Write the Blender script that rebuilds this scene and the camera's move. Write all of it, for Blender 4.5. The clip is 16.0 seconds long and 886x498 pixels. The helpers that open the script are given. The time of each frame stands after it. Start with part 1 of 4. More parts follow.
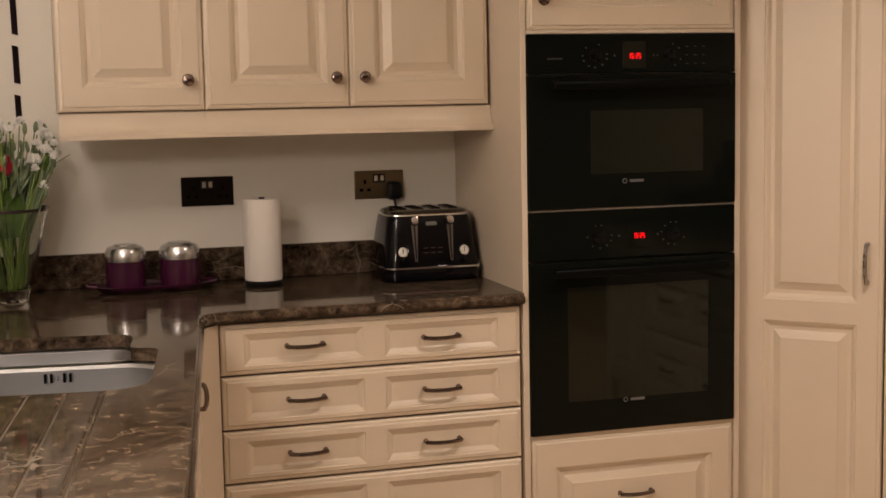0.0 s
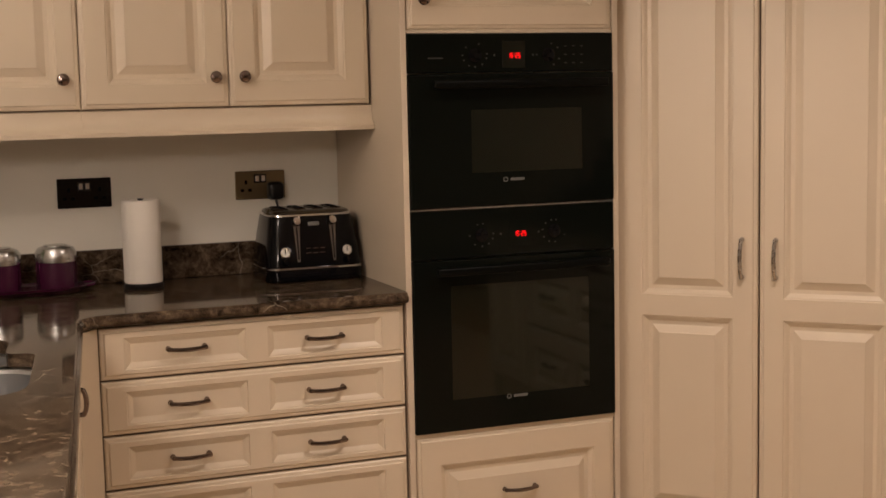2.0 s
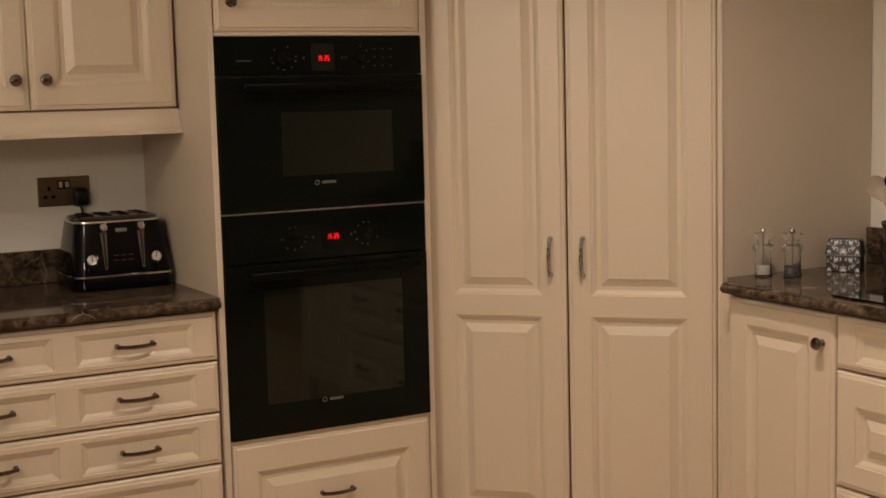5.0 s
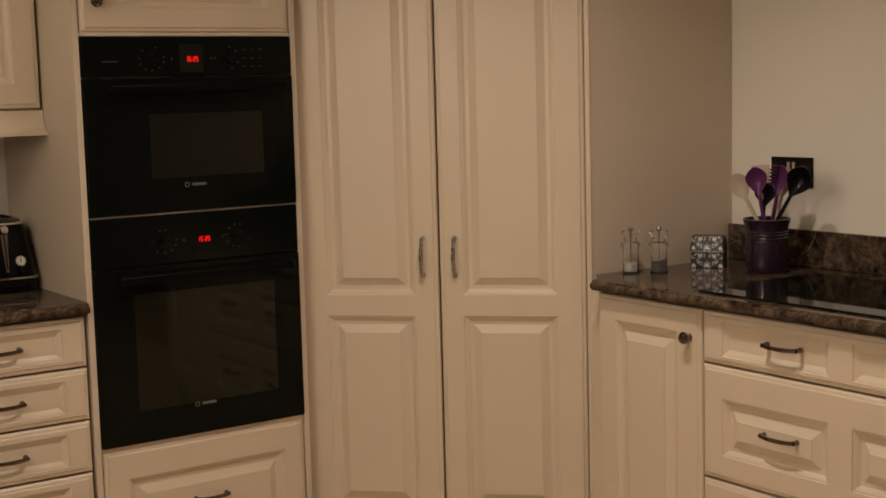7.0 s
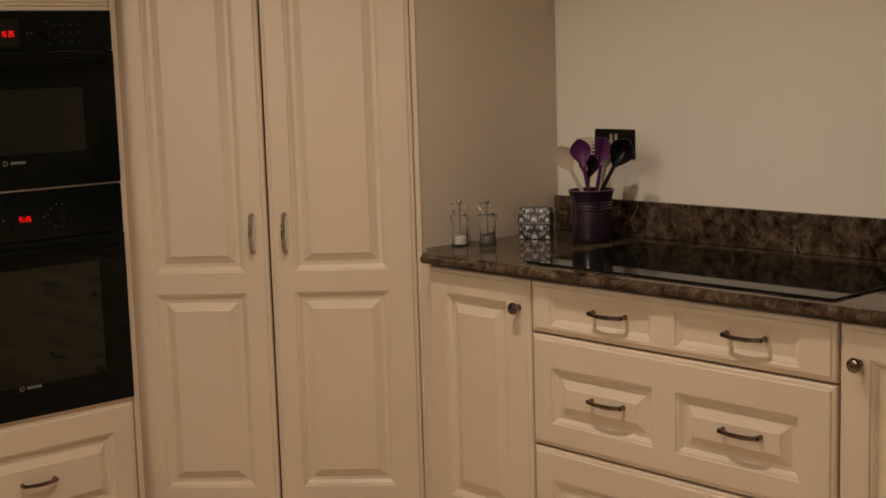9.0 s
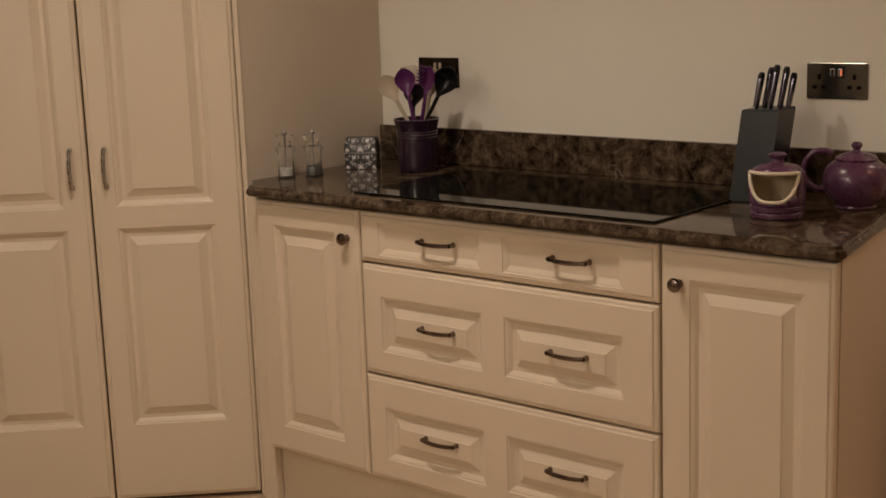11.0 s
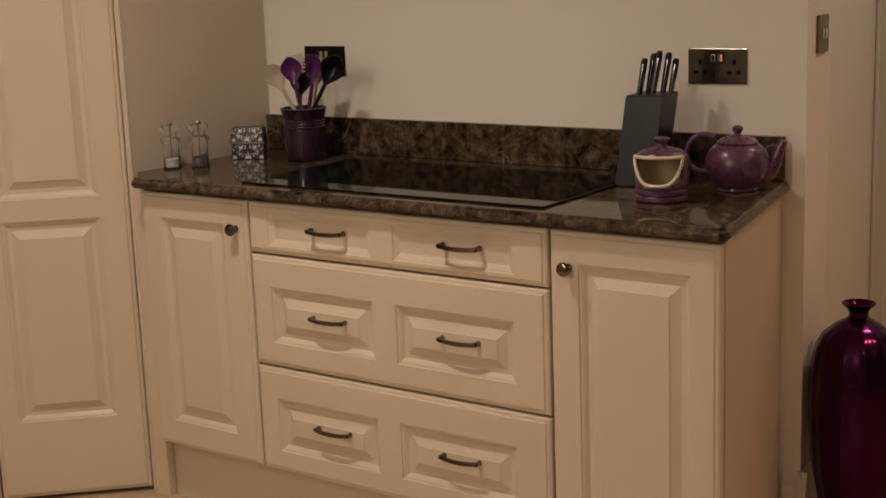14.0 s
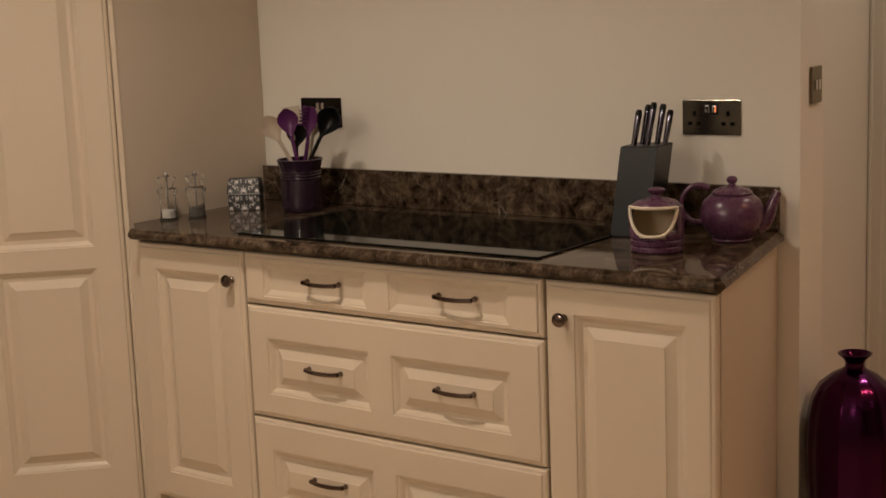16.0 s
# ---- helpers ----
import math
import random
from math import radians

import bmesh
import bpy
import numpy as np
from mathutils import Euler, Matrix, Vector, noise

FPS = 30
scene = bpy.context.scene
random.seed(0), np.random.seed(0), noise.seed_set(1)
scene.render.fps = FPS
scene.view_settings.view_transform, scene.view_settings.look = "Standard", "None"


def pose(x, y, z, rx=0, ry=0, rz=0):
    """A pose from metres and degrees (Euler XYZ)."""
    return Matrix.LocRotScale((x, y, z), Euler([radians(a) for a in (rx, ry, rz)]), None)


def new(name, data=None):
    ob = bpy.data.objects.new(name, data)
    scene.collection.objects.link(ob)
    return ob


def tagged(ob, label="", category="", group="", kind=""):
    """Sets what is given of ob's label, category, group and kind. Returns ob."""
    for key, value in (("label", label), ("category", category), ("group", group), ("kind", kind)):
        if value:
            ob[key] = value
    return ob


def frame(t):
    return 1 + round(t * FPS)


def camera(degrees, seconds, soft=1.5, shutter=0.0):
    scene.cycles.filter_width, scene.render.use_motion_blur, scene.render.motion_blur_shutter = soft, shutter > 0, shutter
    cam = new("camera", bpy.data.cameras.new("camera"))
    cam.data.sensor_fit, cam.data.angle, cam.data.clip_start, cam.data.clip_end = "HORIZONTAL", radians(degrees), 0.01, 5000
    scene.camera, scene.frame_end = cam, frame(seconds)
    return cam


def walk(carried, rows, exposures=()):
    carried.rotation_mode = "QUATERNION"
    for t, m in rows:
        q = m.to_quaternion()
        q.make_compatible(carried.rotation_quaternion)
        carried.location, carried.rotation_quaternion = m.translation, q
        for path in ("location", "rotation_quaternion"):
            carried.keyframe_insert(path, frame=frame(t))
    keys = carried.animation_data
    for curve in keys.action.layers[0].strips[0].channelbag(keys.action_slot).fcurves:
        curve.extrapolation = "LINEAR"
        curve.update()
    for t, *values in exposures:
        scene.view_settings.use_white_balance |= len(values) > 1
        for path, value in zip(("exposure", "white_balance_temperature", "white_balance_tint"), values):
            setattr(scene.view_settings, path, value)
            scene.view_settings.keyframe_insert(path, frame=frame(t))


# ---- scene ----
cam = camera(35.63, 16.0, soft=1.6)
PATH = [
    (0, pose(-0.0001, -0.0001, 1.4005, 83.636, 1.113, -16.367)),
    (0.5, pose(-0.0016, -0.0016, 1.4006, 83.608, 1.143, -17.461)),
    (1, pose(-0.0014, -0.0015, 1.4006, 83.566, 1.159, -18.839)),
    (1.5, pose(-0.0019, -0.0024, 1.4007, 83.547, 1.208, -20.023)),
    (2, pose(-0.0014, -0.0027, 1.4009, 83.506, 1.228, -21.286)),
    (2.5, pose(-0.0007, -0.0063, 1.4012, 83.495, 1.273, -22.427)),
    (3, pose(0.0028, -0.0082, 1.4017, 83.462, 1.330, -23.668)),
    (3.5, pose(0.0057, -0.0079, 1.4018, 83.431, 1.350, -24.956)),
    (4, pose(0.0051, -0.0082, 1.4017, 83.424, 1.383, -26.407)),
    (6.5, pose(-0.0384, 0.0086, 1.4015, 83.373, 1.487, -33.524)),
    (7, pose(-0.0418, 0.0079, 1.4014, 83.327, 1.500, -35.085)),
    (7.5, pose(-0.0427, 0.0086, 1.4014, 83.238, 1.550, -36.705)),
    (8, pose(-0.0415, 0.0073, 1.4014, 83.024, 1.578, -38.536)),
    (8.5, pose(-0.0395, 0.0058, 1.4014, 82.622, 1.642, -40.266)),
    (9, pose(-0.0386, 0.0018, 1.4015, 82.084, 1.751, -42.124)),
    (9.5, pose(-0.0373, 0.0015, 1.4019, 81.435, 1.836, -43.783)),
    (10, pose(-0.0376, 0.0025, 1.4023, 80.410, 1.918, -45.769)),
    (12.5, pose(-0.0526, 0.0119, 1.3996, 78.347, 2.010, -53.351)),
    (13, pose(-0.0515, 0.0115, 1.3996, 78.331, 2.055, -53.941)),
    (13.5, pose(-0.0502, 0.0090, 1.3997, 78.332, 2.082, -54.113)),
    (14, pose(-0.0498, 0.0090, 1.4000, 78.324, 2.094, -54.298)),
    (14.5, pose(-0.0490, 0.0089, 1.4004, 78.386, 2.113, -54.460)),
    (15, pose(-0.0479, 0.0085, 1.4008, 78.823, 2.142, -54.489)),
    (15.5, pose(-0.0485, 0.0066, 1.4013, 79.519, 2.115, -54.448)),
    (16, pose(-0.0496, 0.0038, 1.4016, 80.405, 2.152, -54.410)),
]
walk(cam, PATH, exposures=[(0.0, 0.11, 6550, 14), (2.0, 0.03, 6650, 14), (4.0, -0.07, 6700, 12), (6.5, -0.31, 6750, 10), (9.0, -0.4, 6800, 9), (12.5, -0.38, 6780, 10), (16.0, -0.32, 6750, 10)])

# ---- light ----
world = bpy.data.worlds.new("world")
scene.world = world
world.use_nodes = True
world.node_tree.nodes["Background"].inputs[0].default_value = (1.0, 0.8, 0.6, 1)
world.node_tree.nodes["Background"].inputs[1].default_value = 0.005


def down_area_light(x, y, power, z=2.385, size=0.12, spread=165, tone=(1.0, 0.83, 0.70)):
    data = bpy.data.lights.new("unseen_down_lamp", "AREA")
    data.shape, data.size, data.energy = "DISK", size, power
    data.color = tone
    data.spread = radians(spread)
    ob = new("unseen_down_lamp", data)
    ob.location = (x, y, z)
    return ob


# orange tone of the lamp added to warm the hob end panel
WARM = (1.0, 0.52, 0.27)
# first lamp placed from handle shadows; the others are unseen, added to brighten
for spot in ((1.6, 2.1, 11.5, 2.385, 0.1, 122), (1.2, -0.9, 5), (0.2, -2.2, 1.5), (2.62, -0.2, 6, 2.385, 0.09, 110, WARM), (3.4, 0.5, 4.5)):
    down_area_light(*spot)

# unseen point lights added to brighten the left side and the under-cabinet wall
for x, y, z, power in ((-0.4, 2.2, 2.1, 13.5), (-0.4, 1.5, 1.7, 18.5)):
    fill_lamp = bpy.data.lights.new("unseen_fill", "POINT")
    fill_lamp.energy, fill_lamp.shadow_soft_size, fill_lamp.color = power, 0.09, (1.0, 0.845, 0.72)
    new("unseen_fill", fill_lamp).location = (x, y, z)


# ---- materials ----
def rgba(c):
    return (c[0], c[1], c[2], 1)


def material(name, base, rough=0.5, metal=0.0, second=None, scale=6.0, fine=90.0, bump=0.0, vary=0.08, coat=0.0, spec=0.5):
    m = bpy.data.materials.new(name)
    m.use_nodes = True
    nt = m.node_tree
    b = nt.nodes["Principled BSDF"]
    b.inputs["Metallic"].default_value = metal
    b.inputs["Coat Weight"].default_value = coat
    b.inputs["Specular IOR Level"].default_value = spec
    tc = nt.nodes.new("ShaderNodeTexCoord")
    n1 = nt.nodes.new("ShaderNodeTexNoise")
    n1.inputs["Scale"].default_value = scale
    n1.inputs["Detail"].default_value = 4
    n2 = nt.nodes.new("ShaderNodeTexNoise")
    n2.inputs["Scale"].default_value = fine
    n2.inputs["Detail"].default_value = 3
    nt.links.new(tc.outputs["Object"], n1.inputs["Vector"])
    nt.links.new(tc.outputs["Object"], n2.inputs["Vector"])
    mix = nt.nodes.new("ShaderNodeMix")
    mix.data_type = "RGBA"
    second = second or tuple(v * (1 - vary) for v in base)
    mix.inputs["A"].default_value = rgba(base)
    mix.inputs["B"].default_value = rgba(second)
    nt.links.new(n1.outputs["Fac"], mix.inputs["Factor"])
    nt.links.new(mix.outputs["Result"], b.inputs["Base Color"])
    ramp = nt.nodes.new("ShaderNodeMapRange")
    ramp.inputs["To Min"].default_value = max(0.02, rough * 0.85)
    ramp.inputs["To Max"].default_value = min(1.0, rough * 1.15)
    nt.links.new(n2.outputs["Fac"], ramp.inputs["Value"])
    nt.links.new(ramp.outputs["Result"], b.inputs["Roughness"])
    if bump:
        bp = nt.nodes.new("ShaderNodeBump")
        bp.inputs["Strength"].default_value = bump
        bp.inputs["Distance"].default_value = 0.002
        nt.links.new(n2.outputs["Fac"], bp.inputs["Height"])
        nt.links.new(bp.outputs["Normal"], b.inputs["Normal"])
    return m


def glow(name, colour, strength):
    m = bpy.data.materials.new(name)
    m.use_nodes = True
    b = m.node_tree.nodes["Principled BSDF"]
    b.inputs["Base Color"].default_value = rgba(colour)
    b.inputs["Emission Color"].default_value = rgba(colour)
    b.inputs["Emission Strength"].default_value = strength
    return m


def glass(name, tint=(0.95, 0.97, 0.96), rough=0.02):
    m = bpy.data.materials.new(name)
    m.use_nodes = True
    b = m.node_tree.nodes["Principled BSDF"]
    b.inputs["Base Color"].default_value = rgba(tint)
    b.inputs["Roughness"].default_value = rough
    b.inputs["Transmission Weight"].default_value = 1.0
    b.inputs["IOR"].default_value = 1.45
    return m


def stone_material():
    """Polished dark brown marble with clouds, crackle and pale veins."""
    m = bpy.data.materials.new("brown_marble")
    m.use_nodes = True
    nt = m.node_tree
    L = nt.links
    b = nt.nodes["Principled BSDF"]
    b.inputs["Roughness"].default_value = 0.07
    b.inputs["Specular IOR Level"].default_value = 0.19
    tc = nt.nodes.new("ShaderNodeTexCoord")
    warp = nt.nodes.new("ShaderNodeTexNoise")
    warp.inputs["Scale"].default_value = 5
    warp.inputs["Detail"].default_value = 5
    L.new(tc.outputs["Object"], warp.inputs["Vector"])
    add = nt.nodes.new("ShaderNodeVectorMath")
    add.operation = "MULTIPLY_ADD"
    add.inputs[1].default_value = (0.13, 0.13, 0.13)
    L.new(warp.outputs["Color"], add.inputs[0])
    L.new(tc.outputs["Object"], add.inputs[2])
    cloud = nt.nodes.new("ShaderNodeTexNoise")
    cloud.inputs["Scale"].default_value = 32
    cloud.inputs["Detail"].default_value = 8
    cloud.inputs["Roughness"].default_value = 0.72
    L.new(add.outputs[0], cloud.inputs["Vector"])
    cr = nt.nodes.new("ShaderNodeValToRGB")
    e = cr.color_ramp.elements
    e[0].position, e[0].color = 0.36, (0.010, 0.006, 0.004, 1)
    e[1].position, e[1].color = 0.70, (0.2, 0.153, 0.105, 1)
    mid = e.new(0.52)
    mid.color = (0.076, 0.052, 0.034, 1)
    L.new(cloud.outputs["Fac"], cr.inputs["Fac"])
    vor = nt.nodes.new("ShaderNodeTexVoronoi")
    vor.feature = "DISTANCE_TO_EDGE"
    vor.inputs["Scale"].default_value = 6.5
    L.new(add.outputs[0], vor.inputs["Vector"])
    thin = nt.nodes.new("ShaderNodeMapRange")
    thin.inputs["From Min"].default_value = 0.0
    thin.inputs["From Max"].default_value = 0.011
    thin.inputs["To Min"].default_value = 1.0
    thin.inputs["To Max"].default_value = 0.0
    L.new(vor.outputs["Distance"], thin.inputs["Value"])
    patch = nt.nodes.new("ShaderNodeTexNoise")
    patch.inputs["Scale"].default_value = 6.5
    patch.inputs["Detail"].default_value = 3
    L.new(tc.outputs["Object"], patch.inputs["Vector"])
    pr = nt.nodes.new("ShaderNodeMapRange")
    pr.inputs["From Min"].default_value = 0.5
    pr.inputs["From Max"].default_value = 0.72
    pr.inputs["To Max"].default_value = 0.6
    L.new(patch.outputs["Fac"], pr.inputs["Value"])
    mul = nt.nodes.new("ShaderNodeMath")
    mul.operation = "MULTIPLY"
    L.new(thin.outputs["Result"], mul.inputs[0])
    L.new(pr.outputs["Result"], mul.inputs[1])
    mix = nt.nodes.new("ShaderNodeMix")
    mix.data_type = "RGBA"
    mix.inputs["B"].default_value = (0.5, 0.44, 0.35, 1)
    L.new(mul.outputs[0], mix.inputs["Factor"])
    L.new(cr.outputs["Color"], mix.inputs["A"])
    L.new(mix.outputs["Result"], b.inputs["Base Color"])
    return m


CREAM = material("cream_painted_wood", (0.70, 0.605, 0.475), 0.36, vary=0.06, scale=3, fine=220, bump=0.06)
PANEL = material("cream_cabinet_side", (0.66, 0.57, 0.455), 0.5, vary=0.07, scale=2.5, fine=160, bump=0.05)
WALL = material("off_white_wall_paint", (0.88, 0.85, 0.77), 0.75, vary=0.06, scale=2, fine=120, bump=0.15)
CEIL = material("white_ceiling_paint", (0.82, 0.8, 0.76), 0.85, vary=0.04, scale=2, fine=100, bump=0.1)
FLOOR = material("pale_stone_floor", (0.62, 0.48, 0.33), 0.3, second=(0.5, 0.37, 0.24), scale=5, fine=60, bump=0.05)
OAK = material("oak_floorboards", (0.45, 0.24, 0.1), 0.4, second=(0.33, 0.16, 0.06), scale=9, fine=70, bump=0.1)
TRIM = material("white_gloss_trim", (0.78, 0.76, 0.69), 0.35, vary=0.05, scale=4, fine=120, bump=0.04)
STONE = stone_material()
BLACK = material("black_glass", (0.005, 0.0065, 0.005), 0.03, vary=0.2, scale=3, fine=20, spec=0.12)
BLACK_WINDOW = material("smoked_oven_glass", (0.009, 0.011, 0.007), 0.04, vary=0.2, scale=3, fine=20, spec=0.36)
DARK = material("black_plastic", (0.008, 0.008, 0.009), 0.3, spec=0.3, vary=0.2, bump=0.05)
# brown that stands in for the shade between doors and drawers
GAP_SHADE = material("painted_gap_shade", (0.19, 0.13, 0.09), 0.8)
NICKEL = material("dark_nickel", (0.24, 0.19, 0.17), 0.14, 1.0, vary=0.3, scale=40)
BRIGHT_NICKEL = material("polished_nickel", (0.62, 0.59, 0.57), 0.27, 1.0, vary=0.3, scale=40)
PEWTER = material("pewter_plate", (0.2, 0.19, 0.17), 0.18, 1.0, vary=0.2, scale=10)
PLATE = material("black_nickel_plate", (0.035, 0.032, 0.03), 0.16, 1.0, vary=0.2, scale=10)
BRONZE = material("aged_bronze_plate", (0.23, 0.19, 0.12), 0.3, 1.0, vary=0.2, scale=10)
CHROME = material("chrome", (0.75, 0.75, 0.76), 0.08, 1.0, vary=0.05)
STEEL = material("brushed_steel", (0.6, 0.61, 0.62), 0.25, 1.0, vary=0.1, scale=8, fine=300, bump=0.08)
GLOSS_BLACK = material("gloss_black_enamel", (0.004, 0.004, 0.005), 0.06, vary=0.2, spec=0.17)
PLUM = material("plum_plastic", (0.062, 0.008, 0.035), 0.25, vary=0.25, coat=0.2)
PURPLE = material("purple_stoneware", (0.115, 0.042, 0.095), 0.28, second=(0.08, 0.03, 0.07), scale=14, coat=0.25)
DARK_PURPLE = material("aubergine_stoneware", (0.03, 0.014, 0.03), 0.2, second=(0.016, 0.008, 0.018), scale=10, coat=0.3)
SILICONE = material("purple_silicone", (0.105, 0.022, 0.115), 0.2, vary=0.15)
WOOD = material("pale_beech", (0.5, 0.43, 0.34), 0.55, second=(0.4, 0.33, 0.25), scale=20, fine=150, bump=0.1)
PAPER = material("paper_towel", (0.86, 0.82, 0.76), 0.9, vary=0.04, scale=30, fine=260, bump=0.4)
CREAM_GLAZE = material("cream_glaze", (0.7, 0.58, 0.4), 0.25, vary=0.15)
SLATE = material("slate_grey_block", (0.010, 0.015, 0.019), 0.36, vary=0.15, bump=0.05)
METALLIC_PURPLE = material("metallic_purple_lacquer", (0.065, 0.005, 0.043), 0.16, 0.95, second=(0.03, 0.003, 0.04), scale=5, fine=40, coat=0.1)
SINK_STEEL = material("satin_sink_steel", (0.62, 0.64, 0.67), 0.3, 1.0, vary=0.1, scale=8, fine=300, bump=0.08)
TIN = material("silver_tin", (0.3, 0.3, 0.31), 0.35, 0.6, vary=0.3, scale=60)
SALT = material("white_salt", (0.85, 0.84, 0.82), 0.9, bump=0.3)
PEPPER = material("black_peppercorns", (0.03, 0.022, 0.018), 0.8, bump=0.4, fine=300)
ACRYLIC = glass("clear_acrylic", (0.96, 0.96, 0.95), 0.08)
ACRYLIC.node_tree.nodes["Principled BSDF"].inputs["Transmission Weight"].default_value = 0.97
CRYSTAL = glass("clear_glass", (0.93, 0.97, 0.95), 0.0)
WHITE_MARK = material("pale_grey_print", (0.16, 0.16, 0.155), 0.4)
GREY_MARK = material("grey_print", (0.045, 0.045, 0.042), 0.5)
WHITE_DIAL = material("white_dial", (0.8, 0.79, 0.75), 0.4)
LEAF = material("green_stem", (0.17, 0.28, 0.07), 0.4, second=(0.07, 0.15, 0.03), scale=25, bump=0.1)
# stem green brightened to make up for light lost in the vase glass
STEM = material("brightened_green_stem", (0.3, 0.42, 0.1), 0.4, second=(0.16, 0.27, 0.05), scale=25, bump=0.1)
PALE_LEAF = material("pale_green_leaf", (0.27, 0.33, 0.2), 0.5, second=(0.15, 0.21, 0.11), scale=25)
PETAL = material("white_petal", (0.9, 0.89, 0.85), 0.6, vary=0.05, scale=40)
RED = material("red_petal", (0.5, 0.012, 0.05), 0.5, vary=0.3, scale=40)
DAMASK_DARK = material("black_damask_print", (0.03, 0.03, 0.03), 0.3)
DAMASK_PALE = material("silver_damask_print", (0.85, 0.85, 0.86), 0.3, 0.2)
LED = glow("red_led", (1.0, 0.004, 0.008), 1.2)
OVEN_BAR = material("satin_black_bar", (0.003, 0.0035, 0.003), 0.4, spec=0.07)
LEVER = material("satin_chrome_lever", (0.3, 0.3, 0.31), 0.16, 1.0, vary=0.2, scale=20)
MATTE_BLACK = material("matt_black_inside", (0.004, 0.004, 0.004), 0.9, spec=0.05)
KNIFE_STEEL = material("dark_blued_steel", (0.15, 0.145, 0.19), 0.16, 1.0, vary=0.3, scale=30)
RIM_GLAZE = material("pale_cream_rim_glaze", (0.8, 0.71, 0.56), 0.3, vary=0.08, scale=30)
WORN_GLAZE = material("worn_mauve_rim_glaze", (0.16, 0.12, 0.15), 0.3, vary=0.2, scale=30)
NIGHT = material("night_window_glass", (0.012, 0.006, 0.01), 0.05)
ORANGE = glow("orange_neon", (1.0, 0.25, 0.1), 0.5)


# ---- mesh helpers ----
def mesh_of(bm, name, mat, smooth=False):
    bmesh.ops.recalc_face_normals(bm, faces=bm.faces[:])
    me = bpy.data.meshes.new(name)
    bm.to_mesh(me)
    bm.free()
    me.materials.append(mat)
    if smooth:
        me.polygons.foreach_set("use_smooth", [True] * len(me.polygons))
        me.set_sharp_from_angle(angle=radians(35 if smooth is True else smooth))
    return me


def part(name, bm, mat, parent=None, label="", at=None, smooth=False):
    ob = new(name, mesh_of(bm, name, mat, smooth))
    if parent:
        ob.parent = parent
    if at is not None:
        ob.matrix_basis = at
    return tagged(ob, label) if label else ob


def thing(name, m, label, category, group="", kind=""):
    ob = new(name)
    ob.empty_display_size = 0.05
    ob.matrix_basis = m
    return tagged(ob, label, category, group, kind)


def box(bm, x0, x1, y0, y1, z0, z1, bevel=0.0, seg=2):
    r = bmesh.ops.create_cube(bm, size=1)
    vs = r["verts"]
    for v in vs:
        v.co = Vector(((x0 + x1) / 2 + v.co.x * (x1 - x0), (y0 + y1) / 2 + v.co.y * (y1 - y0), (z0 + z1) / 2 + v.co.z * (z1 - z0)))
    if bevel:
        es = list({e for v in vs for e in v.link_edges})
        bmesh.ops.bevel(bm, geom=es, offset=bevel, segments=seg, affect="EDGES", profile=0.5)
    return bm


def cube(x0, x1, y0, y1, z0, z1, bevel=0.0, seg=2):
    return box(bmesh.new(), x0, x1, y0, y1, z0, z1, bevel, seg)


def lathe(profile, steps=40, bm=None, at=None):
    """A turned solid about z from (radius, height) pairs."""
    bm = bm or bmesh.new()
    at = at or Matrix()
    rings = []
    for r, z in profile:
        if r < 1e-5:
            rings.append([bm.verts.new(at @ Vector((0, 0, z)))])
        else:
            rings.append([bm.verts.new(at @ Vector((r * math.cos(2 * math.pi * k / steps), r * math.sin(2 * math.pi * k / steps), z))) for k in range(steps)])
    for a, b in zip(rings, rings[1:]):
        for k in range(steps):
            j = (k + 1) % steps
            quad = [a[k % len(a)], a[j % len(a)], b[j % len(b)], b[k % len(b)]]
            quad = list(dict.fromkeys(quad))
            if len(quad) > 2:
                bm.faces.new(quad)
    return bm


def tube(points, radius, steps=10, bm=None, caps=True):
    """A round bar along points; radius is a number or one for each point."""
    bm = bm or bmesh.new()
    pts = [Vector(p) for p in points]
    rad = radius if isinstance(radius, (list, tuple)) else [radius] * len(pts)
    rings, up = [], None
    for i, p in enumerate(pts):
        d = (pts[min(i + 1, len(pts) - 1)] - pts[max(i - 1, 0)]).normalized()
        if up is None:
            up = d.orthogonal().normalized()
        up = (up - d * up.dot(d)).normalized()
        side = d.cross(up)
        rings.append([bm.verts.new(p + rad[i] * (math.cos(2 * math.pi * k / steps) * up + math.sin(2 * math.pi * k / steps) * side)) for k in range(steps)])
    for a, b in zip(rings, rings[1:]):
        for k in range(steps):
            bm.faces.new((a[k], a[(k + 1) % steps], b[(k + 1) % steps], b[k]))
    if caps:
        bm.faces.new(rings[0][::-1])
        bm.faces.new(rings[-1])
    return bm


def loft(sections, bm=None, caps=True):
    """Skin through closed rings with equal counts."""
    bm = bm or bmesh.new()
    rings = [[bm.verts.new(p) for p in s] for s in sections]
    n = len(rings[0])
    for a, b in zip(rings, rings[1:]):
        for k in range(n):
            bm.faces.new((a[k], a[(k + 1) % n], b[(k + 1) % n], b[k]))
    if caps:
        bm.faces.new(rings[0][::-1])
        bm.faces.new(rings[-1])
    return bm


def rounded_rect(w, d, r, z, cx=0.0, cy=0.0, seg=5):
    out = []
    for sx, sy, a0 in ((1, 1, 0), (-1, 1, 90), (-1, -1, 180), (1, -1, 270)):
        for k in range(seg + 1):
            a = radians(a0 + 90 * k / seg)
            out.append(Vector((cx + sx * (w / 2 - r) + r * math.cos(a), cy + sy * (d / 2 - r) + r * math.sin(a), z)))
    return out


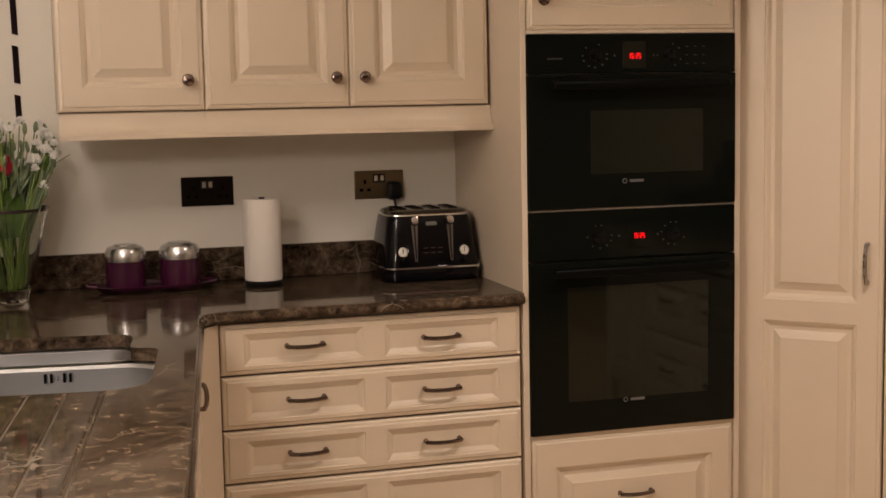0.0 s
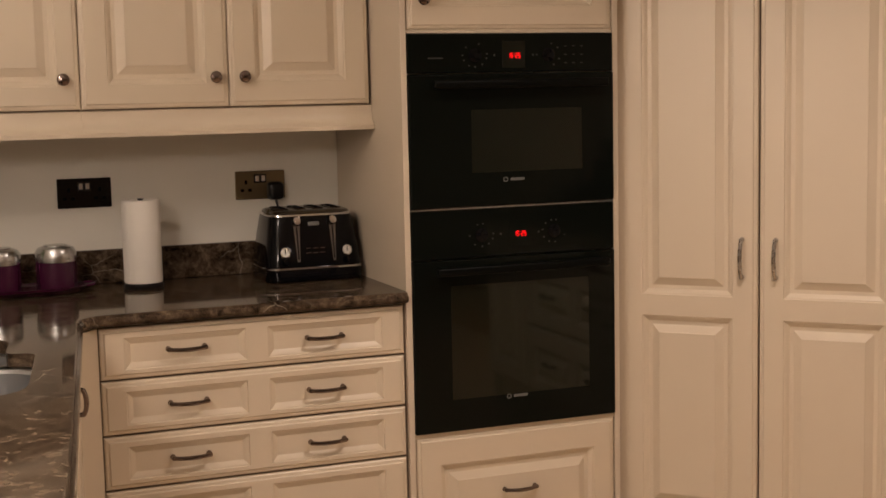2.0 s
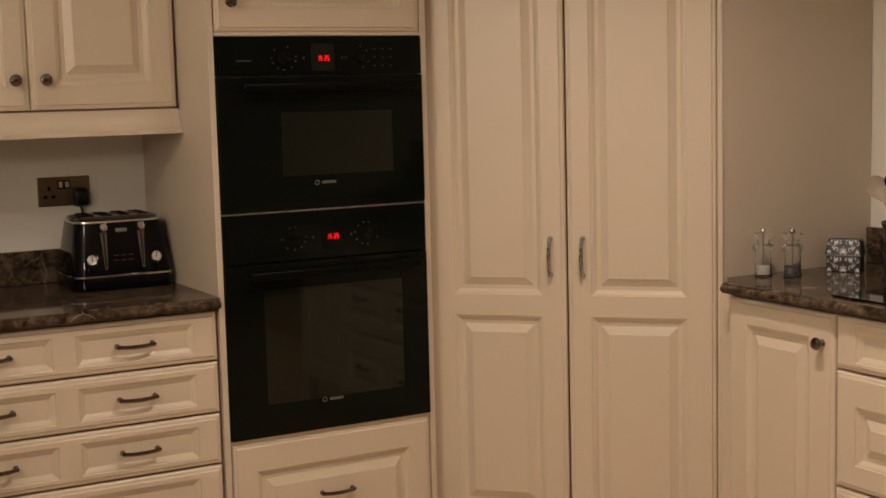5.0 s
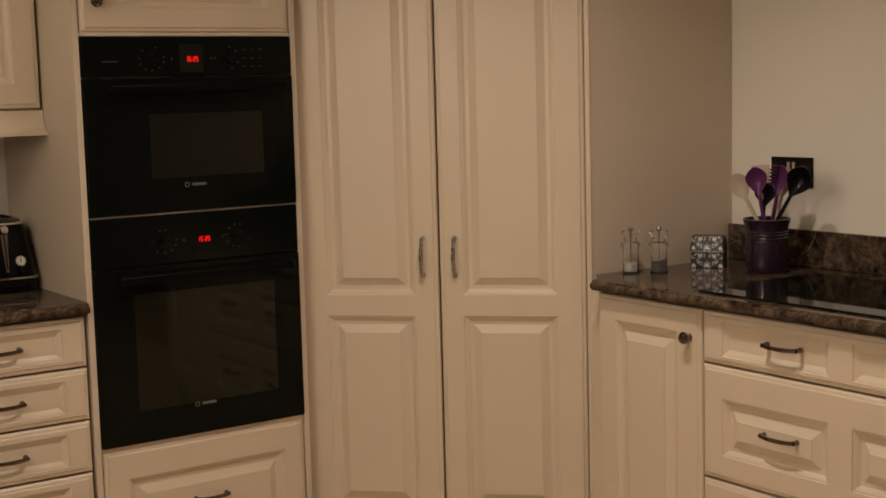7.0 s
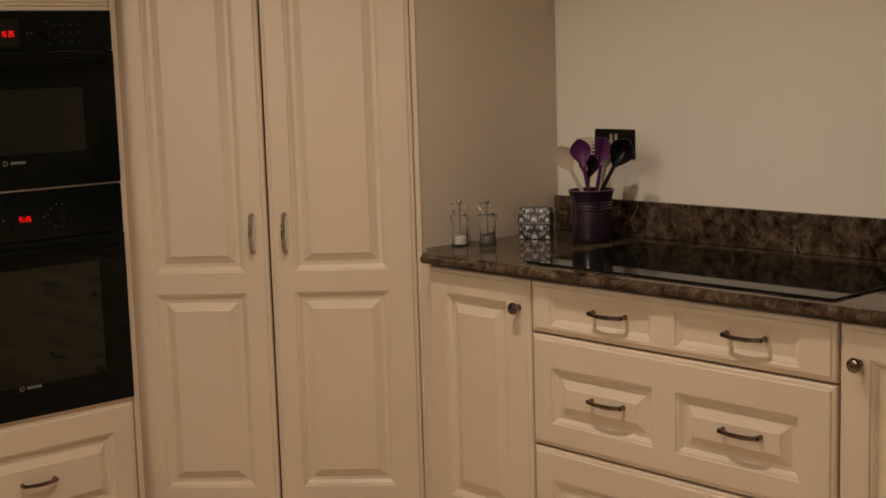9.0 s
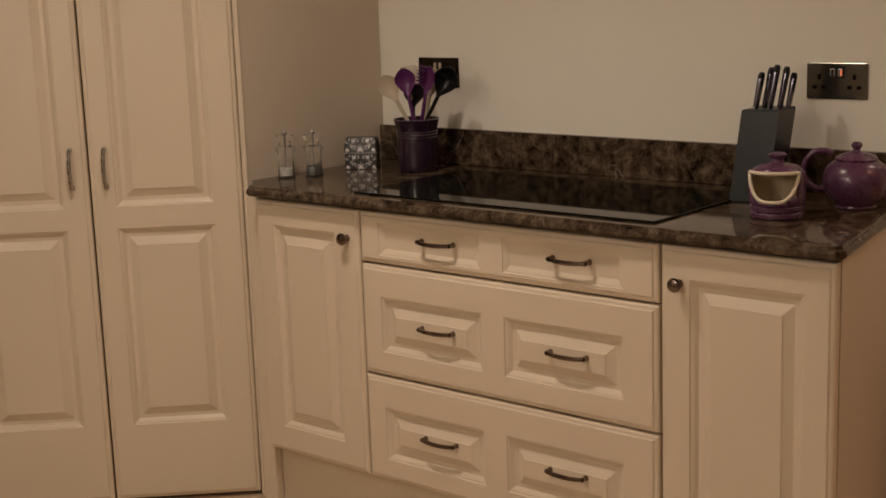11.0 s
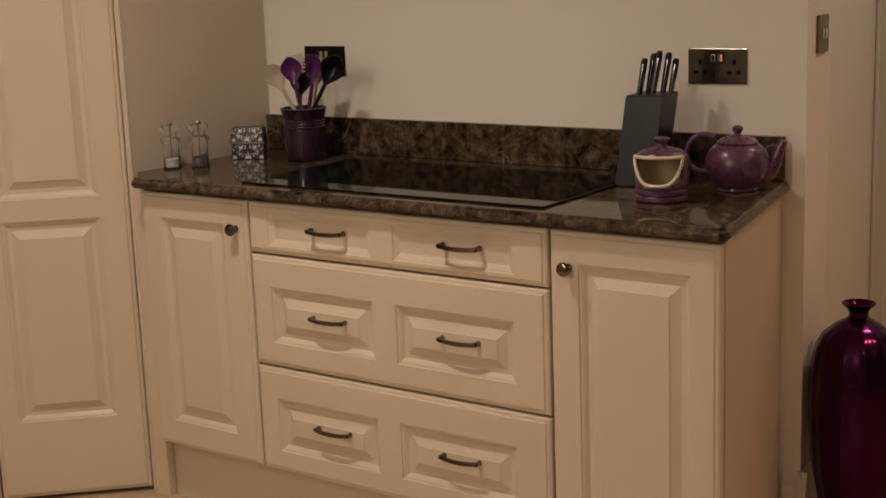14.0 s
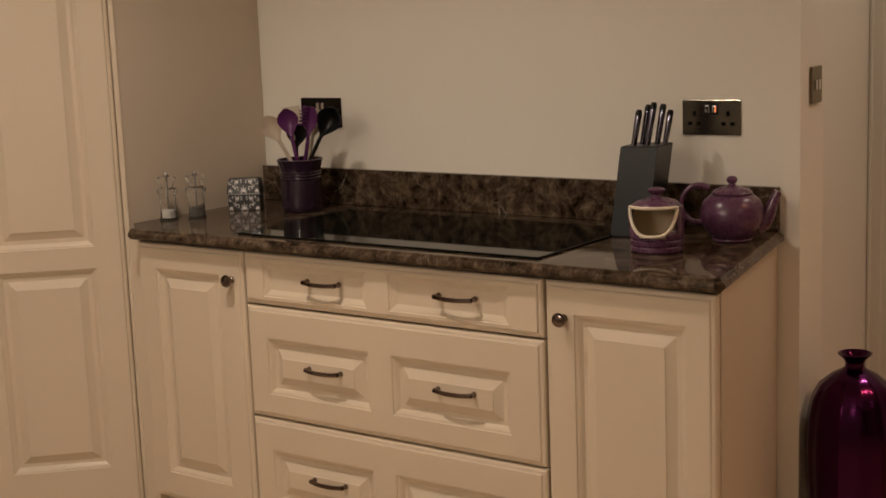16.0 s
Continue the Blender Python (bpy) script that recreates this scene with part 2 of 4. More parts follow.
def prism(points, y0, y1, bm=None):
    """Points in x, z pushed from y0 to y1."""
    return loft([[Vector((x, y0, z)) for x, z in points], [Vector((x, y1, z)) for x, z in points]], bm)


# ---- doors and drawers ----
RAISED = ((0.0, 0.0), (0.002, 0.0032), (0.005, 0.0036), (0.0095, 0.0066), (0.0155, 0.0120), (0.0255, 0.0123), (0.0275, 0.0115), (0.0465, 0.0024), (0.047, 0.0008), (0.049, 0.0005))
FLAT = ((0.0, 0.0), (0.002, 0.003), (0.0045, 0.0034), (0.009, 0.0056), (0.0165, 0.0098), (0.0185, 0.010))
EDGE = ((0.0, 0.010), (0.0012, 0.0068), (0.0045, 0.0042), (0.0105, 0.0032), (0.0118, 0.0012), (0.0135, 0.0))


def framed_front(w, h, xs, zs, profile, thick=0.020):
    """A door or drawer front: front at y=0 towards -y, lower left corner at 0, 0. xs, zs: spans of the sunk panels."""
    bm = bmesh.new()

    def ring(x0, x1, z0, z1, o, y):
        return [Vector((x0 + o, y, z0 + o)), Vector((x1 - o, y, z0 + o)), Vector((x1 - o, y, z1 - o)), Vector((x0 + o, y, z1 - o))]

    rings = [ring(0, w, 0, h, 0, thick)] + [ring(0, w, 0, h, o, y) for o, y in EDGE]
    made = [[bm.verts.new(p) for p in r] for r in rings]
    bm.faces.new(made[0])
    for a, b in zip(made, made[1:]):
        for k in range(4):
            bm.faces.new((a[k], a[(k + 1) % 4], b[(k + 1) % 4], b[k]))
    o = EDGE[-1][0]
    cx = [o] + [v for s in xs for v in s] + [w - o]
    cz = [o] + [v for s in zs for v in s] + [h - o]
    for i in range(len(cx) - 1):
        for j in range(len(cz) - 1):
            if i % 2 and j % 2:
                rs = [ring(cx[i], cx[i + 1], cz[j], cz[j + 1], q, y) for q, y in profile]
                vs = [[bm.verts.new(p) for p in r] for r in rs]
                for a, b in zip(vs, vs[1:]):
                    for k in range(4):
                        bm.faces.new((a[k], a[(k + 1) % 4], b[(k + 1) % 4], b[k]))
                bm.faces.new(vs[-1])
            else:
                bm.faces.new([bm.verts.new((x, 0, z)) for x, z in ((cx[i], cz[j]), (cx[i + 1], cz[j]), (cx[i + 1], cz[j + 1]), (cx[i], cz[j + 1]))])
    bmesh.ops.remove_doubles(bm, verts=bm.verts[:], dist=0.00005)
    return bm


def bow_handle(length=0.108, reach=0.023):
    """A bowed bar with thick knuckled ends that turn back into the front."""
    bm = bmesh.new()
    pts, rad = [], []
    for k in range(17):
        u = -1 + k / 8
        pts.append((u * length / 2, -reach + 0.007 * abs(u) ** 2.6, -0.0022 * (1 - u * u)))
        rad.append(0.0046 + 0.0009 * (1 - u * u) + 0.0014 * abs(u) ** 8)
    tube(pts, rad, 10, bm)
    for s in (-1, 1):
        x = s * length * 0.485
        tube([(x, 0.0005, 0), (x, -0.003, 0), (x, -0.006, 0), (x, -reach + 0.010, 0), (x, -reach + 0.005, 0)], [0.0072, 0.0068, 0.0052, 0.0052, 0.0058], 10, bm)
    return bm


def knob_mesh():
    at = Matrix.Rotation(radians(90), 4, "X")
    return lathe([(0, 0), (0.009, 0), (0.0085, 0.002), (0.0055, 0.005), (0.005, 0.011), (0.009, 0.014), (0.0148, 0.018), (0.0155, 0.0225), (0.013, 0.027), (0.007, 0.0295), (0, 0.030)], 24, None, at)


def front(parent, name, x, z, w, h, xs, zs, profile=RAISED, handles=(), knobs=(), upright=False, hlen=0.108, reach=0.023):
    """A drawer front or door on its unit, with its handles."""
    ob = part(name, framed_front(w, h, xs, zs, profile), CREAM, parent, at=pose(x, 0, z))
    for hx, hz in handles:
        part("bow_handle", bow_handle(hlen, reach), BRIGHT_NICKEL if hlen > 0.1 and upright else NICKEL, ob, "polished nickel bow handle" if hlen > 0.1 and upright else "dark nickel bow handle", pose(hx, 0.003, hz, 0, 90 if upright else 0, 0), True)
    for hx, hz in knobs:
        part("knob", knob_mesh(), NICKEL, ob, "round dark nickel knob", pose(hx, 0, hz), True)
    return ob


def carcass(parent, w, z0, z1, depth, y0=0.021, inner=None):
    """Cabinet body behind its fronts, with a brown strip that paints the shade in the gaps."""
    part("body", cube(0.0, inner or w, y0 + 0.004, y0 + depth, z0, z1, 0.001, 1), PANEL, parent)
    part("gap_shade_strip", cube(0.002, w - 0.002, y0, y0 + 0.0035, z0 + 0.002, z1 - 0.002), GAP_SHADE, parent)


ZT = 0.892      # worktop
YD, YU, YW = 3.322, 3.55, 3.905
XH, XW = 2.346, 2.911

# ---- structure ----
tagged(part("floor", cube(-1.0, 3.05, -6.0, 4.2, -0.06, 0.0), FLOOR), "pale beige stone kitchen floor", "floor", kind="structure")
tagged(part("floor_hall", cube(3.054, 4.0, -6.0, 1.5, -0.06, 0.0), OAK), "warm oak boards in the alcove", "floor", kind="structure")
tagged(part("ceiling", cube(-1.0, 4.0, -6.0, 4.2, 2.4, 2.5), CEIL), "plain white painted ceiling", "ceiling", kind="structure")
tagged(part("wall_north", cube(-1.0, 3.4, YW, YW + 0.15, 0.0, 2.4), WALL), "off-white painted wall behind the worktop", "wall", kind="structure")
tagged(part("wall_west", cube(-1.15, -0.62, -6.0, YW, 0.0, 2.4), WALL), "off-white painted side wall", "wall", kind="structure")
tagged(part("wall_south", cube(-1.0, 4.0, -6.15, -6.0, 0.0, 2.4), WALL), "off-white painted wall across the room", "wall", kind="structure")


def wall_east():
    pts = [(XW, YW), (XW, 1.154), (3.10, 1.172), (3.10, YW)]
    return loft([[Vector((x, y, 0.0)) for x, y in pts], [Vector((x, y, 2.4)) for x, y in pts]])


tagged(part("wall_east", wall_east(), WALL), "off-white painted wall behind the hob", "wall", kind="structure")
tagged(part("wall_alcove_side", loft([[Vector((x, y, z)) for x, y in ((3.104, 1.30), (3.81, 1.30), (3.81, 1.42), (3.104, 1.42))] for z in (0.0, 2.4)]), WALL),
       "shaded off-white side of the alcove", "wall", kind="structure")
tagged(part("wall_alcove_back", cube(3.815, 3.95, -6.0, 1.42, 0.0, 2.4), WALL), "off-white wall at the back of the alcove", "wall", kind="structure")


def skirting_run(a, b, h=0.2, t=0.018):
    """A moulded skirting board from a to b on the plan, its face to the right of that way."""
    a, b = Vector((*a, 0)), Vector((*b, 0))
    d = (b - a).normalized()
    n = Vector((d.y, -d.x, 0))
    prof = [(0, 0), (t, 0), (t, h * 0.62), (t * 0.8, h * 0.66), (t * 0.85, h * 0.74), (t * 0.55, h * 0.82), (t * 0.6, h * 0.9), (t * 0.25, h), (0, h)]
    return loft([[p + n * o + Vector((0, 0, z)) for o, z in prof] for p in (a, b)])


tagged(part("baseboard", skirting_run((XW, 1.195), (XW, 1.136)), TRIM), "white moulded skirting board beside the hob unit", "skirting board", kind="structure")
tagged(part("baseboard", skirting_run((XW - 0.018, 1.154), (3.10, 1.172)), TRIM), "white moulded skirting board round the wall end", "skirting board", kind="structure")
tagged(part("baseboard", skirting_run((3.104, 1.30), (3.81, 1.30)), TRIM), "white moulded skirting board in the alcove", "skirting board", kind="structure")
tagged(part("baseboard", skirting_run((3.815, 1.188), (3.815, -5.9)), TRIM), "white moulded skirting board in the alcove", "skirting board", kind="structure")

def architrave(y0, y1):
    """Moulded door lining that stands on the back wall of the alcove, y0 beside the corner."""
    w = y0 - y1
    prof = [(0.0, 0.0), (0.022, 0.0), (0.024, 0.06), (0.018, 0.10), (0.018, 0.34), (0.013, 0.40), (0.013, 0.72), (0.009, 0.78), (0.010, 0.92), (0.004, 1.0), (0.0, 1.0)]
    return loft([[Vector((3.8145 - o, y0 - w * f, z)) for o, f in prof] for z in (0.0, 2.1)])


tagged(part("trim", architrave(1.298, 1.19), TRIM), "white moulded door lining in the alcove", "door lining", kind="structure")

# ---- back run: drawer unit ----
g = thing("drawer_cabinet", pose(0.398, YD, 0), "cream four-drawer base cabinet with dark bow handles", "cabinet")
carcass(g, 0.782, 0.16, 0.858, 0.555)
part("plinth", cube(0, 0.782, 0.06, 0.078, 0.0, 0.158), CREAM, g)
for z0, z1 in ((0.729, 0.856), (0.593, 0.724), (0.458, 0.588), (0.165, 0.453)):
    h = z1 - z0
    lo, hi = 0.022, h - 0.026
    w = 0.773
    front(g, "drawer_front", 0.002, z0, w, h, ((0.057, 0.356), (0.411, 0.712)), ((lo, hi),), FLAT, ((0.208, h * 0.5 + 0.002), (0.558, h * 0.5)), hlen=0.092)

# tall oven housing
g = thing("oven_housing", pose(1.180, YD, 0), "tall cream oven housing with a drawer and an upper door", "cabinet")
part("side_panel", cube(0, 0.016, 0.0, YW - YD - 0.002, 0.0, 2.25, 0.001, 1), PANEL, g)
part("side_panel", cube(0.606, 0.622, 0.002, YW - YD - 0.002, 0.0, 2.25, 0.001, 1), PANEL, g)
part("body", cube(0.0165, 0.6055, 0.03, 0.56, 0.1, 2.25), PANEL, g)
part("rail", cube(0.0165, 0.6055, 0.006, 0.028, 0.494, 0.508, 0.001, 1), CREAM, g)
part("rail", cube(0.0165, 0.6055, 0.002, 0.028, 1.0945, 1.1005, 0.001, 1), STEEL, g)
part("rail", cube(0.0165, 0.6055, 0.006, 0.028, 1.5505, 1.56, 0.001, 1), CREAM, g)
front(g, "drawer_front", 0.02, 0.165, 0.584, 0.333, ((0.066, 0.520),), ((0.06, 0.255),), RAISED, ((0.293, 0.168),), hlen=0.092)
front(g, "door", 0.020, 1.560, 0.584, 0.66, ((0.06, 0.524),), ((0.06, 0.6),), RAISED, (), ((0.040, 0.075),))
part("plinth", cube(0.017, 0.605, 0.06, 0.078, 0.0, 0.158), CREAM, g)


# ---- ovens ----
SEGMENTS = {"1": "bc", "5": "afgcd", "2": "abged", ":": ":"}


def digit(bm, ch, x, z, w, h, y):
    t = h * 0.10
    bars = {"a": (0, w, h - t, h), "d": (0, w, 0, t), "g": (0, w, h / 2 - t / 2, h / 2 + t / 2), "b": (w - t, w, h / 2, h), "c": (w - t, w, 0, h / 2),
            "f": (0, t, h / 2, h), "e": (0, t, 0, h / 2)}
    if ch == ":":
        for f in (0.28, 0.68):
            box(bm, x, x + t, y, y + 0.0006, z + h * f, z + h * f + t)
        return
    for s in SEGMENTS[ch]:
        a, b, c, d = bars[s]
        box(bm, x + a, x + b, y, y + 0.0006, z + c, z + d)


def oven(z0, h, label, band, window, disp, big):
    g = thing("oven", pose(1.1985, YD - 0.002, z0), label, "oven", "built-in ovens")
    w = 0.586
    part("fascia", cube(0, w, 0.0, 0.03, h - band + 0.0015, h, 0.0025), BLACK, g)
    door = part("door", cube(0, w, -0.004, 0.03, 0, h - band - 0.0015, 0.003), BLACK, g)
    x0, x1, a, b = window
    part("window", cube(x0, x1, -0.0046, -0.0035, a, b, 0.0004, 1), BLACK_WINDOW, door, "smoked glass oven window")
    hz = h - band - 0.028
    bar = cube(0.055, w - 0.032, -0.044, -0.026, hz - 0.011, hz + 0.011, 0.006, 3)
    for hx in (0.085, w - 0.065):
        box(bar, hx - 0.012, hx + 0.012, -0.03, -0.003, hz - 0.008, hz + 0.008, 0.002, 1)
    part("handle", bar, OVEN_BAR, door, "black bar handle", smooth=True)
    dx, dz = disp
    part("display", cube(dx - 0.033, dx + 0.033, -0.0012, 0.002, dz - 0.034, dz + 0.036, 0.0005, 1), BLACK_WINDOW if big else BLACK, g, "dark display pane")
    led = bmesh.new()
    x = dx - 0.0165
    for ch in "15:25":
        digit(led, ch, x, dz - 0.008, 0.0056, 0.0135, -0.0022)
        x += 0.0042 if ch == ":" else 0.0082
    part("clock_digits", led, LED, g, "glowing red clock digits")
    marks = bmesh.new()
    rr = random.Random(int(z0 * 100))
    for cx in (dx - 0.11, dx + 0.1):
        for k in range(11):
            if rr.random() < 0.3:
                continue
            a = 0.3 * rr.random() + 2 * math.pi * k / 11
            mx, mz = cx + 0.034 * math.cos(a), dz + 0.03 * math.sin(a)
            box(marks, mx - 0.0022, mx + 0.0022, -0.0009, 0.001, mz - 0.0016, mz + 0.0016 + 0.001 * rr.random())
    for cx in (dx - 0.055, dx + 0.055):
        box(marks, cx - 0.002, cx + 0.002, -0.0009, 0.001, dz - 0.003, dz + 0.003)
    if big:
        for i in range(3):
            for j in range(3):
                mx, mz = dx + 0.15 + i * 0.024, dz + 0.022 - j * 0.022
                box(marks, mx - 0.004, mx + 0.004, -0.0009, 0.001, mz - 0.001, mz + 0.001)
        box(marks, 0.055, 0.096, -0.0009, 0.001, dz - 0.008, dz - 0.0045)
    tagged(part("control_marks", marks, GREY_MARK, g, "small grey control symbols"), kind="stuff")
    for cx in (dx - 0.11, dx + 0.1):
        part("control_dial", lathe([(0, 0), (0.019, 0), (0.0185, 0.003), (0.017, 0.004), (0, 0.004)], 28, None, pose(cx, 0.0005, dz, 90)), GLOSS_BLACK, g, "flush black control dial", smooth=True)
    badge = lathe([(0.0045, 0), (0.0068, 0), (0.0068, 0.0006), (0.0045, 0.0006), (0.0045, 0)], 24, None, pose(w / 2 - 0.028, -0.004, 0.068 if big else 0.08, 90))
    box(badge, w / 2 - 0.014, w / 2 + 0.026, -0.0047, -0.0038, (0.068 if big else 0.08) - 0.0035, (0.068 if big else 0.08) + 0.0035, 0.001, 1)
    part("badge", badge, WHITE_MARK, door, "small pale maker's badge")
    return g


oven(1.1015, 0.448, "black glass compact oven with a red clock display", 0.102, (0.17, 0.49, 0.088, 0.252), (0.295, 0.392), True)
oven(0.5085, 0.5855, "black glass single oven with a red clock display", 0.128, (0.103, 0.506, 0.085, 0.388), (0.305, 0.517), False)

# ---- diagonal larder ----
LX, LY = 1.8085, 3.3805
g = thing("larder_cupboard", pose(LX, LY, 0, 0, 0, -45), "tall cream corner larder with a pair of panelled doors", "cupboard")
for k, (x0, x1, hx) in enumerate(((0.006, 0.404, 0.357), (0.409, 0.8095, 0.043))):
    w = x1 - x0
    xs = ((0.082, 0.332),) if k == 0 else ((0.064, 0.322),)
    front(g, "door", x0, 0.012, w, 2.23, xs, ((0.215, 0.765), (0.823, 2.1)), RAISED, ((hx, 0.93),), (), True, 0.104)
# sheet behind the larder doors, coloured as the shade in their gaps
part("body", cube(0.012, 0.80, 0.026, 0.06, 0.0, 2.25), GAP_SHADE, g)
part("stile", cube(0.8115, 0.827, -0.003, 0.05, 0.0, 2.25, 0.004), CREAM, g)
part("stile", cube(-0.016, 0.003, 0.006, 0.05, 0.0, 2.25, 0.003), CREAM, g)
part("side_panel", loft([[pose(LX, LY, 0, 0, 0, -45).inverted() @ Vector((x, y, z)) for x, y in ((2.386, 2.799), (2.909, 2.776), (2.909, 2.79), (2.392, 2.813))] for z in (0.0, 2.25)]), PANEL, g, "cream side panel facing the hob worktop")

# ---- worktops ----
EDGE_STONE = ((-0.026, 0.0), (-0.012, -0.0008), (-0.0085, -0.003), (-0.0078, -0.0065), (-0.006, -0.0075), (-0.002, -0.010), (0.0, -0.015), (0.0, -0.020), (-0.003, -0.0235), (-0.007, -0.0255),
              (-0.008, -0.028), (-0.026, -0.0285))


def fillet(a, c, b, r, seg=7):
    """An arc that rounds the corner c between a and b."""
    a, b, c = Vector(a), Vector(b), Vector(c)
    p, q = c + (a - c).normalized() * r, c + (b - c).normalized() * r
    return [(p * (1 - t) ** 2 + c * 2 * t * (1 - t) + q * t * t) for t in (k / seg for k in range(seg + 1))]


def slab(open_edge, closing, holes=(), z=ZT, thick=0.0285):
    """A stone top: a moulded edge along open_edge (stone to its right), square along closing; holes: (outline, depth, lower outline)."""
    bm = bmesh.new()
    pts = [Vector(p).to_2d() for p in open_edge]
    mit = []
    for i, p in enumerate(pts):
        ds = []
        if i:
            ds.append((p - pts[i - 1]).normalized())
        if i + 1 < len(pts):
            ds.append((pts[i + 1] - p).normalized())
        ns = [Vector((-d.y, d.x)) for d in ds]
        n = sum(ns, Vector((0, 0))).normalized()
        mit.append(n / max(0.35, n.dot(ns[0])))
    rows = [[bm.verts.new((*(p + n * o), z + dz)) for p, n in zip(pts, mit)] for o, dz in EDGE_STONE]
    for a, b in zip(rows, rows[1:]):
        for k in range(len(pts) - 1):
            bm.faces.new((a[k], a[k + 1], b[k + 1], b[k]))
    top = rows[0] + [bm.verts.new((x, y, z)) for x, y in closing]
    low = rows[-1] + [bm.verts.new((x, y, z - thick)) for x, y in closing]
    n = len(top)
    for k in range(len(pts) - 1, n):
        bm.faces.new((top[k], top[(k + 1) % n], low[(k + 1) % n], low[k]))
    edges = [bm.edges.get((top[k], top[(k + 1) % n])) for k in range(n)]
    ledges = [bm.edges.get((low[k], low[(k + 1) % n])) for k in range(n)]
    for outline, depth, bottom in holes:
        a = [bm.verts.new((p[0], p[1], z)) for p in outline]
        b = [bm.verts.new((p[0], p[1], z - depth)) for p in bottom]
        m = len(a)
        for k in range(m):
            bm.faces.new((a[k], a[(k + 1) % m], b[(k + 1) % m], b[k]))
        edges += [bm.edges.get((a[k], a[(k + 1) % m])) for k in range(m)]
        if depth < thick - 1e-4:
            bm.faces.new(b)
        else:
            ledges += [bm.edges.get((b[k], b[(k + 1) % m])) for k in range(m)]
    bmesh.ops.triangle_fill(bm, edges=edges, use_beauty=True, use_dissolve=False)
    bmesh.ops.triangle_fill(bm, edges=ledges, use_beauty=True, use_dissolve=False)
    bm.normal_update()
    for e in bm.edges:
        flat = [abs(f.normal.z) > 0.9995 for f in e.link_faces]
        if len(flat) == 2 and flat[0] != flat[1]:
            e.smooth = False
    return bm


CORNER = Vector((0.362, 3.296))
UDIR = Vector((0.1231, 0.9924))
VDIR = Vector((-0.9924, 0.1231))


def uv_point(u, v):
    return CORNER + UDIR * u + VDIR * v


def round_poly(points, r=0.04, seg=5):
    out = []
    n = len(points)
    for i in range(n):
        out += fillet(points[i - 1], points[i], points[(i + 1) % n], r[i] if isinstance(r, (list, tuple)) else r, seg)
    return out


cut = round_poly([uv_point(-0.85, 0.09), uv_point(-0.435, 0.09), uv_point(-0.43, 0.15), uv_point(-0.245, 0.15), uv_point(-0.245, 0.57), uv_point(-0.85, 0.57)], (0.10, 0.03, 0.026, 0.06, 0.08, 0.1))


def groove(v, half, u0, u1):
    return round_poly([uv_point(u0, v - half), uv_point(u1, v - half), uv_point(u1, v + half), uv_point(u0, v + half)], half * 0.9, 3)


grooves = [(groove(v, 0.0065, -1.6, -0.857), 0.0018, groove(v, 0.002, -1.585, -0.859)) for v in (0.17, 0.236, 0.302, 0.368, 0.434)]
END = CORNER + UDIR * -2.2
edge_line = [(1.178, 3.296)] + fillet((1.178, 3.296), CORNER, END, 0.07) + [tuple(END)] + [(-0.6, END.y - 0.02)]
tagged(part("worktop", slab(edge_line, [(-0.6, 3.902), (1.178, 3.902)], [(cut, 0.0285, cut)] + grooves), STONE, smooth=12),
       "polished dark brown marble worktop with a sink cutout and drainer grooves", "worktop")
tagged(part("upstand", cube(-0.6, 1.176, 3.884, 3.9035, ZT + 0.0005, 0.986, 0.002), STONE), "brown marble upstand along the wall", "upstand")
tagged(part("worktop", slab([(2.905, 1.188), (2.338, 1.078), (2.318, 1.092), (2.318, 2.722)], [(2.395, 2.784), (2.907, 2.772)]), STONE, smooth=12),
       "polished dark brown marble worktop with a moulded edge under the hob", "worktop")
tagged(part("upstand", cube(2.889, 2.909, 1.2, 2.773, ZT + 0.0005, 0.992, 0.002), STONE), "brown marble upstand behind the hob", "upstand")

# sink
g = thing("sink", Matrix(), "undermounted stainless steel sink with one and a half bowls", "sink")


def bowl(u0, u1, v0, v1, depth, lip):
    z = ZT - 0.0295
    secs = []
    for grow, dz, r in ((lip, 0.0, 0.05), (0.0, 0.0, 0.05), (-0.006, -0.006, 0.05), (-0.012, -depth + 0.03, 0.05), (-0.022, -depth + 0.008, 0.05), (-0.05, -depth, 0.05)):
        c = [uv_point(u0 - grow, v0 - grow), uv_point(u1 + grow, v0 - grow), uv_point(u1 + grow, v1 + grow), uv_point(u0 - grow, v1 + grow)]
        secs.append([Vector((p.x, p.y, z + dz)) for p in round_poly(c, min(0.09, (u1 - u0) * 0.42), 8)])
    bm = bmesh.new()
    rings = [[bm.verts.new(p) for p in s] for s in secs]
    n = len(rings[0])
    for a, b in zip(rings, rings[1:]):
        for k in range(n):
            bm.faces.new((a[k], a[(k + 1) % n], b[(k + 1) % n], b[k]))
    bm.faces.new(rings[-1])
    return bm


part("main_bowl", bowl(-0.858, -0.445, 0.084, 0.575, 0.19, 0.012), SINK_STEEL, g, smooth=True)
part("half_bowl", bowl(-0.412, -0.238, 0.142, 0.575, 0.13, 0.012), SINK_STEEL, g, smooth=True)
for v in (0.268, 0.280, 0.306, 0.318):
    p = uv_point(-0.4585, v)
    part("overflow_slot", cube(p.x - 0.0028, p.x + 0.0028, p.y - 0.003, p.y + 0.001, ZT - 0.059, ZT - 0.040, 0.001, 1), MATTE_BLACK, g, "dark overflow slot")
p = uv_point(-0.4585, 0.293)
part("overflow_screw", lathe([(0, 0), (0.0035, 0), (0.003, 0.0015), (0, 0.002)], 12, None, pose(p.x, p.y, ZT - 0.05, 90)), CHROME, g, "small overflow screw", smooth=True)

